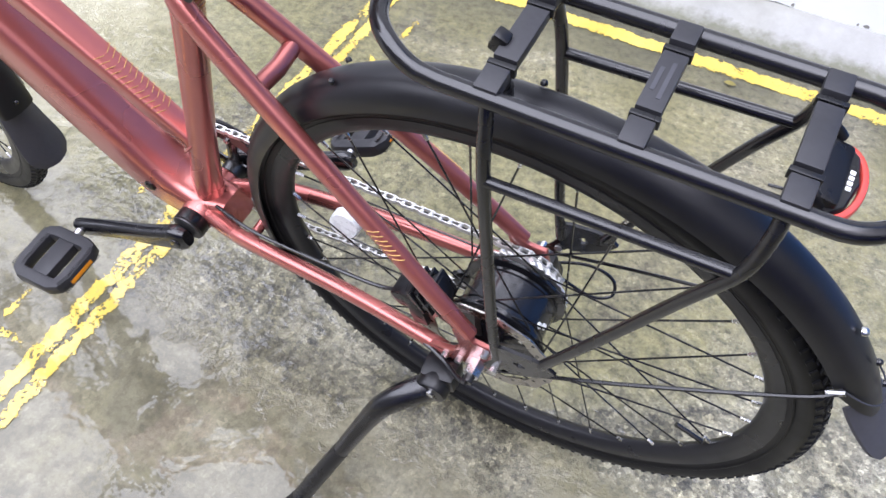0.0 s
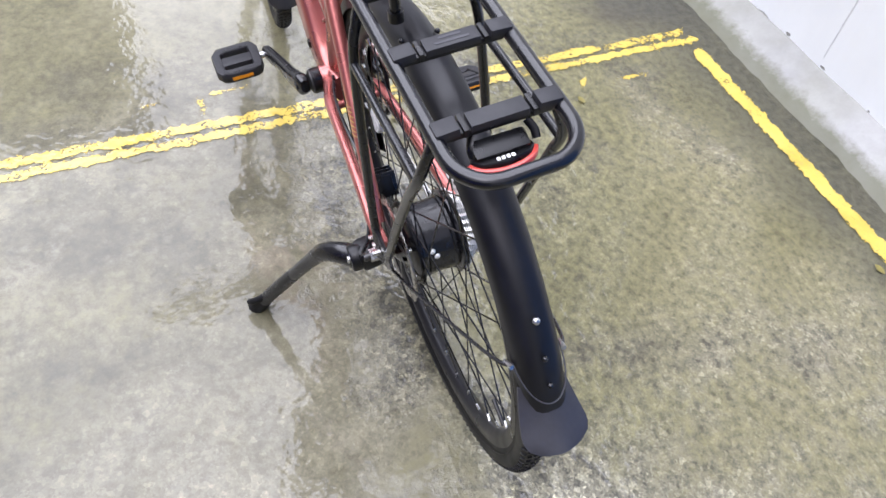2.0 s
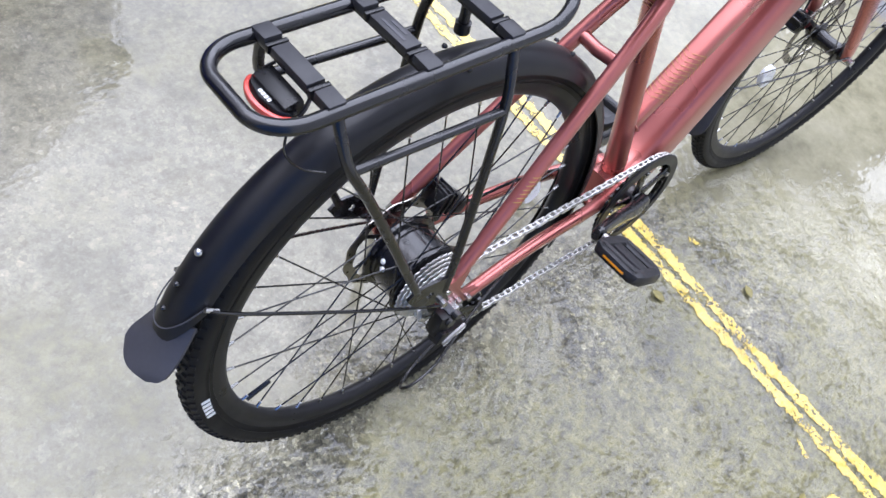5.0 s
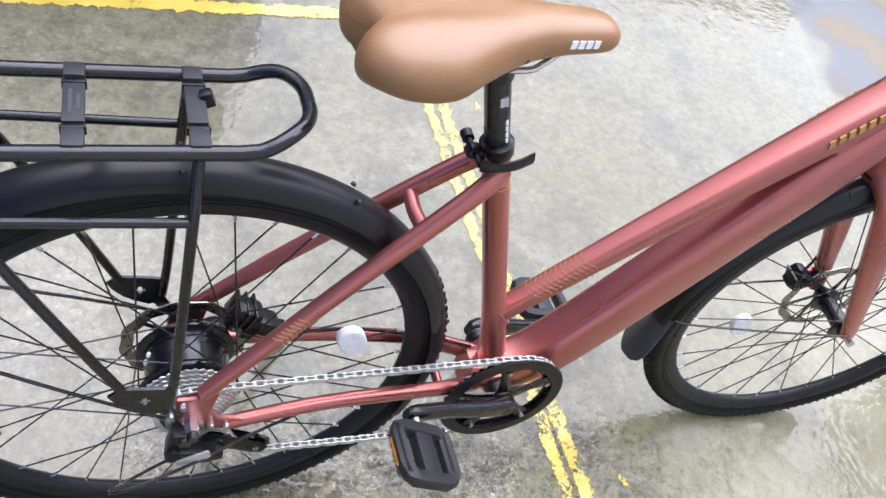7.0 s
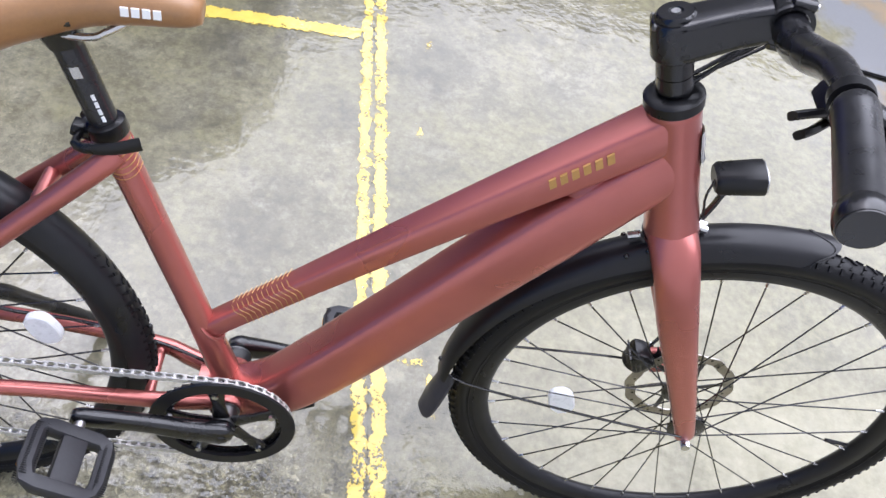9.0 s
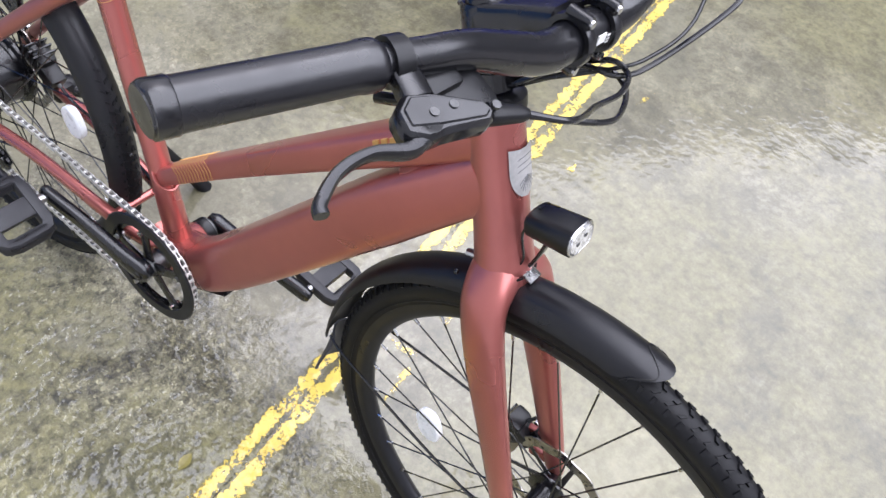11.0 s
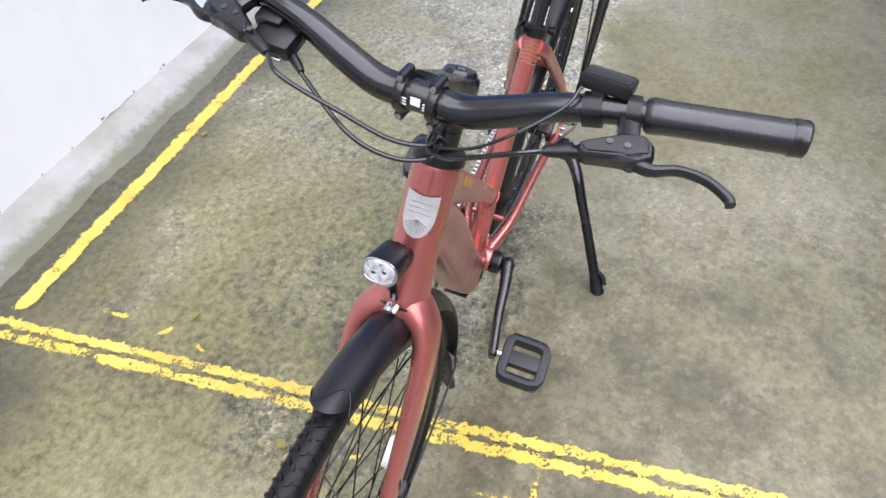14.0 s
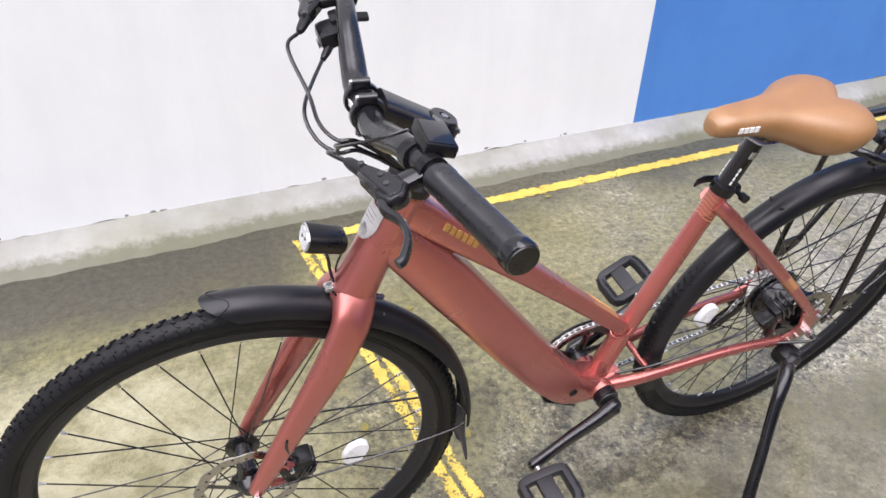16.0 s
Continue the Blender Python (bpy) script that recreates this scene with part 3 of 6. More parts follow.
RC, FC = V(0.022, 0, 0.344), V(1.110, 0, 0.345)   # wheel centres
GC = V(0.0, 0, 0.344)   # the rear mudguard's own centre, a little behind the hub
BB = V(0.461, 0, 0.287)
HT, HB = V(0.882, 0, 0.846), V(0.947, 0, 0.687)   # head tube
HAX = (HT - HB).normalized()
STEER = Matrix.Translation(HB) @ Matrix.Rotation(radians(-5.0), 4, HAX) @ Matrix.Translation(-HB)
TURN = Matrix.Translation(HB) @ Matrix.Rotation(radians(-7.6), 4, HAX) @ Matrix.Translation(-HB)
YX = (0, 1, 0)


def hub_point(c, a, r, y):
    return V(c.x + r * math.cos(a), c.y + y, c.z + r * math.sin(a))


def make_frame():
    n = 6
    bm = bmesh.new()
    # down tube, from under the bottom bracket to the head
    p = smooth_path([(0.416, 0, 0.291), (0.466, 0, 0.284), (0.524, 0, 0.303), (0.582, 0, 0.364), (0.667, 0, 0.472), (0.809, 0, 0.660), (0.907, 0, 0.780)], n)
    r = along([(0.024, 0.024), (0.031, 0.029), (0.033, 0.037), (0.032, 0.04), (0.031, 0.04), (0.031, 0.039), (0.027, 0.03)], n)
    sweep(bm, p, r, 28, YX, 4.2)
    frame_ob = part("frame", bm, PAINT, bike, "satin copper-red aluminium frame with a thick down tube")
    bm = bmesh.new()
    p = smooth_path([(0.428, 0, 0.416), (0.542, 0, 0.519), (0.646, 0, 0.611), (0.742, 0, 0.695), (0.822, 0, 0.764), (0.892, 0, 0.825)], n)
    r = along([(0.0142, 0.0135), (0.0162, 0.015), (0.0188, 0.0178), (0.0215, 0.0205), (0.024, 0.0225), (0.0255, 0.024)], n)
    sweep(bm, p, r, 28, YX, 4.4)
    part("top_tube", bm, PAINT, frame_ob)
    bm = tube([(0.460, 0, 0.28), (0.452, 0, 0.335), (0.4218, 0, 0.44), (0.379, 0, 0.585), (0.340, 0, 0.716)], [(0.022, 0.022), (0.019, 0.02), (0.0168, 0.0168), (0.0165, 0.0165), (0.0165, 0.0165)], segs=22, ref=YX)
    part("seat_tube", bm, PAINT, frame_ob)
    bm = bmesh.new()
    hp = [HB + HAX * (0.1718 * u) for u in (-0.015, 0.01, 0.05, 0.3, 0.6, 0.95, 0.985, 1.0)]
    sweep(bm, hp, [(0.029, 0.029), (0.0315, 0.0315), (0.0305, 0.0305), (0.0275, 0.0285), (0.0275, 0.0285), (0.0275, 0.0275), (0.028, 0.028), (0.027, 0.027)], 28, YX)
    part("head_tube", bm, PAINT, frame_ob)
    bm = bmesh.new()
    lathe(bm, [(0.022, -0.037), (0.0235, -0.0345), (0.0235, 0.0345), (0.022, 0.037)], BB, 28)
    part("bottom_bracket_shell", bm, PAINT, frame_ob)
    for s in (-1, 1):
        p = smooth_path([(0.350, s * 0.012, 0.698), (0.320, s * 0.026, 0.672), (0.182, s * 0.047, 0.543), (0.092, s * 0.060, 0.454), (0.034, s * 0.067, 0.395)], n)
        r = along([(0.010, 0.0125), (0.010, 0.0125), (0.0095, 0.0115), (0.009, 0.0105), (0.0085, 0.010)], n)
        part("seat_stay", tube(p, r, segs=14, ref=YX, power=2.4), PAINT, frame_ob)
        p = smooth_path([(0.446, s * 0.024, 0.289), (0.402, s * 0.036, 0.299), (0.352, s * 0.046, 0.312), (0.2, s * 0.056, 0.327), (0.065, s * 0.066, 0.323)], n)
        r = along([(0.012, 0.014), (0.011, 0.014), (0.0095, 0.012), (0.0095, 0.0105), (0.009, 0.0095)], n)
        part("chain_stay", tube(p, r, segs=14, ref=YX, power=2.4), PAINT, frame_ob)
        bm = plate([(0.0, 0.362), (0.008, 0.338), (0.042, 0.322), (0.078, 0.312), (0.085, 0.332), (0.055, 0.342), (0.044, 0.36), (0.054, 0.395), (0.042, 0.408), (0.028, 0.388), (0.004, 0.388)], 0.0075,
                   Matrix.Translation((0, s * 0.068, 0)), 0.0015)
        part("dropout", bm, PAINT, frame_ob)
        for bx, bz in ((0.044, 0.335), (0.03, 0.345), (0.012, 0.382), (0.062, 0.33)):
            part("dropout_bolt", rod(bmesh.new(), (bx, s * 0.068, bz), (bx, s * 0.0795, bz), 0.0042, 8), STEEL, frame_ob, "steel bolt")
    part("stay_bridge", tube([(0.268, -0.034, 0.624), (0.266, 0, 0.622), (0.268, 0.034, 0.624)], 0.0092, segs=12), PAINT, frame_ob)
    part("chain_stay_bridge", rod(bmesh.new(), (0.362, -0.042, 0.309), (0.362, 0.042, 0.309), 0.007), PAINT, frame_ob)
    part("head_gusset", plate([(0.80, 0.728), (0.84, 0.762), (0.895, 0.803), (0.93, 0.745), (0.91, 0.738), (0.85, 0.70), (0.82, 0.704)], 0.042, None, 0.012), PAINT, frame_ob)
    # weld bead where the top tube meets the seat tube
    part("weld_bead", tube([hub_point(V(0.436, 0, 0.424), 0, 0, 0) + V(0.0, 0.0185 * math.cos(a), 0.0) + V(-0.012, 0, 0.0135) * (1.35 * math.sin(a)) for a in [2 * math.pi * k / 18 for k in range(18)]],
                           0.0022, segs=6, closed=True), PAINT, frame_ob)
    # battery lock cap and cover plate
    bm = lathe(bmesh.new(), [(0.0085, 0.0), (0.0085, 0.003), (0.006, 0.0045)], (0.53, 0.0315, 0.313), 16)
    part("lock_cap", bm, MATTE, frame_ob, "black plastic lock cap")
    bm = slab((0.09, 0.044, 0.004), xform(0.540, 0, 0.269, (0.62, 0, 0.38)), 0.0015)
    part("under_cover", bm, MATTE, frame_ob, "black plastic cover under the bracket")
    # shield badge on the head tube
    for name, grow, rr, mat in (("badge", 1.0, 0.0304, BADGE), ("badge_relief", 0.86, 0.0307, BADGE)):
        bm = bmesh.new()
        c = HB + HAX * 0.1135
        fw = V(HAX.z, 0, -HAX.x)
        lay = []
        for k in range(25):
            u = k / 24
            z = 0.0265 - 0.053 * u
            half = 0.019 if u < 0.45 else 0.019 * math.sqrt(max(0.0, 1 - ((u - 0.45) / 0.55) ** 2))
            half = max(half, 0.0006) * grow
            zz = z * grow
            row = []
            for j in range(9):
                w = (j / 8 * 2 - 1) * half
                a = w / 0.029
                top = -0.003 * (1 - abs(j / 4 - 1)) if k == 0 else 0
                row.append(bm.verts.new(c + HAX * (zz + top) + fw * (rr * math.cos(a)) + V(0, rr * math.sin(a), 0)))
            lay.append(row)
        for r1, r2 in zip(lay, lay[1:]):
            for j in range(8):
                bm.faces.new((r1[j], r1[j + 1], r2[j + 1], r2[j]))
        part(name, bm, mat, frame_ob, "silver shield-shaped badge")
    bm = bmesh.new()
    c, fw = HB + HAX * 0.1135, V(HAX.z, 0, -HAX.x)
    for k in range(9):
        a = (k - 4) * 0.3
        e = c + HAX * -0.004
        rod(bm, e + fw * 0.031, e + fw * 0.0303 + HAX * (-0.017 * math.cos(a)) + V(0, 0.013 * math.sin(a), 0), 0.0004, 5)
    for h in (0.003, 0.009, 0.015):
        rod(bm, c + HAX * h + fw * 0.0295 + V(0, -0.0125, 0), c + HAX * (h + 0.001) + fw * 0.0310, 0.0004, 5)
        rod(bm, c + HAX * h + fw * 0.0295 + V(0, 0.0125, 0), c + HAX * (h + 0.001) + fw * 0.0310, 0.0004, 5)
    part("badge_engraving", bm, ENGRAVE, frame_ob)
    # gold chevron stripes
    stt, std = V(0.340, 0, 0.716), (V(0.340, 0, 0.716) - V(0.4218, 0, 0.44)).normalized()
    for k in range(6):
        ring = []
        for j in range(25):
            a = 2 * math.pi * j / 24
            fwd = V(std.z, 0, -std.x)
            lift = -0.006 * abs(math.sin(a))
            ring.append(stt + std * (-0.012 - 0.0068 * k + lift) + fwd * (0.0166 * math.cos(a)) + V(0, 0.0166 * math.sin(a), 0))
        part("gold_stripe", tube(ring[:-1], [(0.0004, 0.0005)] * 24, segs=6, closed=True), GOLD, frame_ob)
    for s in (-1, 1):
        d = (V(0.542, 0, 0.519) - V(0.428, 0, 0.416)).normalized()
        nrm = V(-d.z, 0, d.x)
        for k in range(12):
            o = V(0.478, 0, 0.4615) + d * (0.0078 * k)
            rr = 0.0154 + 0.0001 * k
            pts = [o + V(0, s * rr * 0.15, 0) + nrm * rr * 1.0 - d * 0.008, o + V(0, s * rr * 0.88, 0) + nrm * rr * 0.92 - d * 0.003, o + V(0, s * rr * 1.06, 0) + nrm * rr * 0.1 + d * 0.004, o + V(0, s * rr * 1.05, 0) - nrm * rr * 0.75 - d * 0.001][:4 if s < 0 else 2]
            part("gold_stripe", tube(pts, 0.0005, segs=5), GOLD, frame_ob)
        d = (V(0.18, s * 0.047, 0.54) - V(0.085, s * 0.060, 0.45)).normalized()
        nrm = V(-d.z, 0, d.x)
        for k in range(7):
            o = V(0.118, s * 0.0558, 0.481) + d * (0.0065 * k)
            pts = [o + V(0, s * 0.0058, 0) + nrm * 0.0102 - d * 0.004, o + V(0, s * 0.0086, 0) + nrm * 0.0068 - d * 0.001, o + V(0, s * 0.0097, 0) + d * 0.003, o + V(0, s * 0.0086, 0) - nrm * 0.0068 - d * 0.001, o + V(0, s * 0.0058, 0) - nrm * 0.0102 - d * 0.004]
            part("gold_stripe", tube(pts, 0.0008, segs=5), GOLD, frame_ob)
        # lettering on the top tube, as plain bars
        d = V(0.74, 0, 0.66).normalized()
        for k in range(6):
            o = V(0.786, s * 0.0232, 0.7435) + d * (0.0128 * k) + V(0, s * 0.00042 * k, 0)
            nrm = V(-d.z, 0, d.x)
            out = [o + d * a + nrm * h for a, h in ((-0.0055, -0.0055), (0.0025, -0.0055), (0.0060, 0.0055), (-0.0020, 0.0055))]
            part("gold_letter_bar", plate([(q.x, q.z) for q in out], 0.003, Matrix.Translation((0, o.y + s * 0.0004, 0))), GOLD, frame_ob)
    return frame_ob


make_frame()


def make_fork():
    n = 6
    CALX, CALZ = 1.033, 0.382
    half = [(0.947, 0, 0.684), (0.953, 0.026, 0.674), (0.964, 0.042, 0.648), (0.994, 0.048, 0.58), (1.042, 0.051, 0.48), (1.092, 0.054, 0.374), (1.101, 0.054, 0.351)]
    rad = [(0.026, 0.029), (0.019, 0.028), (0.0145, 0.0265), (0.0125, 0.025), (0.011, 0.020), (0.0095, 0.0145), (0.008, 0.013)]
    pts = [(x, -y, z) for x, y, z in half[::-1]] + half[1:]
    rr = rad[::-1] + rad[1:]
    # section: one radius across the bicycle, one along it
    bm = bmesh.new()
    path, rads = smooth_path(pts, n), along(rr, n)
    sweep(bm, path, [(b, a) for a, b in rads], 20, (0.92, 0, 0.39), 2.3)
    fork = part("fork", bm, PAINT, bike, "copper-red rigid fork", STEER)
    bm = bmesh.new()
    sweep(bm, [HB + HAX * h for h in (-0.02, -0.012, -0.004)], [(0.028, 0.028), (0.0305, 0.0305), (0.030, 0.030)], 28, YX)
    part("crown_race", bm, PAINT, fork)
    sweep(b2 := bmesh.new(), [HB + HAX * h for h in (-0.0035, -0.0012)], 0.0326, 28, YX)
    part("lower_seal", b2, BLACK, fork, "thin black headset seal")
    for s in (-1, 1):
        part("axle_nut", rod(bmesh.new(), (1.102, s * 0.052, 0.348), (1.102, s * 0.072, 0.348), 0.007, 6), STEEL, fork, "steel axle nut")
    # screws at the crown
    part("crown_screw", rod(bmesh.new(), (0.918, 0, 0.667), (0.905, 0, 0.661), 0.0045, 8), STEEL, fork)
    # disc brake caliper on the left leg
    bm = slab((0.040, 0.030, 0.034), xform(CALX, 0.046, CALZ, (0.5, 0, 0.87)), 0.010)
    slab((0.030, 0.034, 0.026), xform(CALX - 0.006, 0.045, CALZ + 0.012, (0.2, 0, 0.98)), 0.008, bm=bm)
    slab((0.018, 0.014, 0.05), xform(CALX + 0.022, 0.050, CALZ - 0.004, (0.94, 0, -0.34)), 0.004, bm=bm)
    cal = part("brake_caliper", bm, MATTE, fork, "black disc brake caliper")
    bm = slab((0.050, 0.010, 0.016), xform(CALX + 0.034, 0.052, CALZ + 0.016, (0.94, 0, 0.34)), 0.003)
    slab((0.036, 0.010, 0.013), xform(CALX + 0.044, 0.052, CALZ - 0.020, (0.94, 0, 0.34)), 0.003, bm=bm)
    part("caliper_mount", bm, PAINT, fork)
    for dx, dz in ((0.016, 0.014), (0.026, -0.020), (-0.004, 0.0)):
        part("caliper_bolt", rod(bmesh.new(), (CALX + dx, 0.060, CALZ + dz), (CALX + dx, 0.066, CALZ + dz), 0.0038, 8), STEEL if dx > 0 else DARKSTEEL, cal)
    for k in range(3):
        part("cooling_fin", slab((0.003, 0.036, 0.026), xform(CALX - 0.014 + 0.007 * k, 0.046, CALZ + 0.004, (0.9, 0, 0.43)), 0.0008), BLACK, cal)
    hose = smooth_path([(CALX + 0.004, 0.048, CALZ + 0.020), (CALX + 0.016, 0.056, CALZ + 0.042), (CALX + 0.022, 0.062, CALZ + 0.080), (CALX + 0.012, 0.050, CALZ + 0.112)], 6)
    part("brake_hose", tube(hose, 0.0025, segs=8), BLACK, fork)
    return fork


make_fork()


def make_wheel(name, c, m, flange, hub_parts, label, n_spokes=36, spoke_turn=0.0):
    """Rim with tyre, tread, spokes, nipples and reflector; c: its centre."""
    bm = lathe(bmesh.new(), [(0.2855, -0.004), (0.2845, 0.0), (0.2855, 0.004), (0.292, 0.0105), (0.300, 0.0122), (0.308, 0.0122), (0.308, 0.010), (0.299, 0.0085), (0.299, -0.0085), (0.308, -0.010), (0.308, -0.0122), (0.300, -0.0122), (0.292, -0.0105)], c, 96, closed=True)
    w = part(name, bm, RIM, bike, label, m)
    prof = []
    for k in range(17):
        a = radians(-132 + 264 * k / 16)
        prof.append((0.3255 + 0.0172 * math.cos(a), 0.0172 * math.sin(a)))
    bm = lathe(bmesh.new(), prof + [(0.307, 0.0115), (0.307, -0.0115)], c, 96, closed=True)
    part("tyre", bm, RUBBER, w, "black rubber tyre")
    bm = bmesh.new()
    for s in (-1, 1):
        lathe(bm, [(0.3135, s * 0.0150), (0.3145, s * 0.0160), (0.3155, s * 0.0156)], c, 96, closed=True)
    part("sidewall_ridge", bm, RUBBER, w)
    # tread blocks
    verts, faces = [], []

    def knob(a, y, da, dy, lift, skew):
        base = len(verts)
        for h in (-0.001, lift):
            for sa, sy in ((-1, -1), (1, -1), (1, 1), (-1, 1)):
                k = 0.82 if h > 0 else 1.0
                yy = y + sy * dy * k
                aa = a + (sa * da * k + skew * sy)
                lat = math.asin(max(-0.98, min(0.98, yy / 0.0172)))
                r = 0.3255 + (0.0172 + h) * math.cos(lat)
                yy2 = (0.0172 + h) * math.sin(lat)
                verts.append((c.x + r * math.cos(aa), c.y + yy2, c.z + r * math.sin(aa)))
        for q in ((4, 5, 6, 7), (0, 1, 5, 4), (1, 2, 6, 5), (2, 3, 7, 6), (3, 0, 4, 7)):
            faces.append(tuple(base + i for i in q))

    count = 132
    for k in range(count):
        a = 2 * math.pi * k / count
        knob(a, 0.0 + (0.0012 if k % 2 else -0.0012), 0.0155 / 2, 0.0026, 0.0022, 0.004 if k % 2 else -0.004)
        for s in (-1, 1):
            knob(a + 0.012, s * 0.0074, 0.0125 / 2, 0.0026, 0.0023, 0.006 * s)
            knob(a, s * 0.0132, 0.015 / 2, 0.0024, 0.0019, 0.0)
    me = bpy.data.meshes.new("tread")
    me.from_pydata(verts, [], faces)
    me.materials.append(RUBBER)
    tr = new("tread", me)
    tr.parent = w
    tagged(tr, kind="stuff")
    # maker's print on the sidewall, as plain bars
    for k in range(5 if c.x < 0.5 else 0):
        a = radians(183.5 + 1.75 * k)
        for s in (-1,):
            p = hub_point(c, a, 0.322, s * 0.0178)
            part("tyre_print_bar", slab((0.0055, 0.0008, 0.011), xform(p.x, p.y, p.z, (-math.sin(a), 0, math.cos(a)), (math.cos(a), 0, math.sin(a))), 0.0), WHITE, w)
    # spokes, crossed, and their nipples
    nip_me = None
    for k in range(n_spokes):
        a = 2 * math.pi * k / n_spokes + spoke_turn
        s = 1 if k % 2 else -1
        fr, fy = flange[s]
        cross = (1 if (k // 2) % 2 else -1) * radians(62)
        h = hub_point(c, a + cross, fr, fy)
        e = hub_point(c, a, 0.287, 0.0)
        d = (h - e).normalized()
        part("spoke", rod(bmesh.new(), h, e, 0.00115, 5), BLACK, w)
        rot = d.to_track_quat("Z", "Y").to_matrix().to_4x4()
        if nip_me is None:
            nip_me = part("nipple", lathe(bmesh.new(), [(0.0022, -0.004), (0.0024, 0.0), (0.002, 0.011), (0.0014, 0.0125)], (0, 0, 0), 7, "z"), STEEL, w, "", Matrix.Translation(e) @ rot)
        else:
            nb = new("nipple", nip_me.data)
            nb.parent = w
            nb.matrix_basis = Matrix.Translation(e) @ rot
    # valve
    a = radians(203 if c.x < 0.5 else -6)
    part("valve", rod(bmesh.new(), hub_point(c, a, 0.281, 0), hub_point(c, a, 0.243, 0), 0.0032, 8), BLACK, w)
    hub_parts(w, c)
    return w


def reflector(w, c, a, r):
    p = hub_point(c, a, r, 0.0)
    bm = bmesh.new()
    pts = []
    for k in range(20):
        t = 2 * math.pi * k / 20
        pts.append((0.027 * math.copysign(abs(math.cos(t)) ** 0.8, math.cos(t)), 0.019 * math.copysign(abs(math.sin(t)) ** 0.8, math.sin(t))))
    bm = plate(pts, 0.013, xform(p.x, p.y, p.z, (-math.sin(a), 0, math.cos(a)), (math.cos(a), 0, math.sin(a))) @ Matrix.Rotation(0.25, 4, "Y"), 0.002)
    part("reflector", bm, CLEAR, w, "white spoke reflector")


def rotor(w, c, y, r):
    """A brake disc with windows and a spider."""
    bm = bmesh.new()
    n = 60
    inner, outer = [], []
    for side in (-0.0009, 0.0009):
        inner.append([bm.verts.new(hub_point(c, 2 * math.pi * k / n, r - 0.0155 + 0.0016 * math.sin(k * math.pi * 2 / 5), y + side)) for k in range(n)])
        outer.append([bm.verts.new(hub_point(c, 2 * math.pi * k / n, r + 0.0016 * math.sin(k * math.pi * 2 / 5), y + side)) for k in range(n)])
    for k in range(n):
        k2 = (k + 1) % n
        bm.faces.new((inner[0][k], outer[0][k], outer[0][k2], inner[0][k2]))
        bm.faces.new((inner[1][k], inner[1][k2], outer[1][k2], outer[1][k]))
        bm.faces.new((outer[0][k], outer[1][k], outer[1][k2], outer[0][k2]))
        bm.faces.new((inner[0][k], inner[0][k2], inner[1][k2], inner[1][k]))
    part("brake_rotor", bm, ROTOR, w, "drilled steel brake disc")
    bm = bmesh.new()
    for k in range(6):
        a = 2 * math.pi * k / 6
        sweep(bm, [hub_point(c, a, 0.02, y), hub_point(c, a + 0.35, r - 0.012, y)], [(0.001, 0.005), (0.001, 0.0035)], 6, YX)
    part("rotor_spider", bm, DARKSTEEL, w)
    bm = bmesh.new()
    for k in range(24):
        a = 2 * math.pi * k / 24
        p = hub_point(c, a, r - 0.008 + (0.0035 if k % 2 else -0.003), y)
        rod(bm, p - V(0, 0.0011, 0), p + V(0, 0.0011, 0), 0.0022, 8)
    part("rotor_holes", bm, BLACK, w)


def front_hub(w, c):
    bm = lathe(bmesh.new(), [(0.009, -0.05), (0.013, -0.046), (0.014, -0.04), (0.027, -0.037), (0.027, -0.033), (0.016, -0.03), (0.0145, 0.0), (0.016, 0.022), (0.027, 0.025), (0.027, 0.029), (0.018, 0.033), (0.013, 0.046), (0.009, 0.05)], c, 32)
    part("hub", bm, BLACK, w, "black front hub")
    rotor(w, c, 0.036, 0.08)
    reflector(w, c, radians(191), 0.177)


def dome(p, nrm, r):
    bm = lathe(bmesh.new(), [(r, -0.001), (r, 0.001), (r * 0.75, 0.0028), (r * 0.3, 0.0036), (0.0001, 0.0037)], (0, 0, 0), 10, "z")
    bm.transform(Matrix.Translation(p) @ Vector(nrm).to_track_quat("Z", "Y").to_matrix().to_4x4())
    return bm


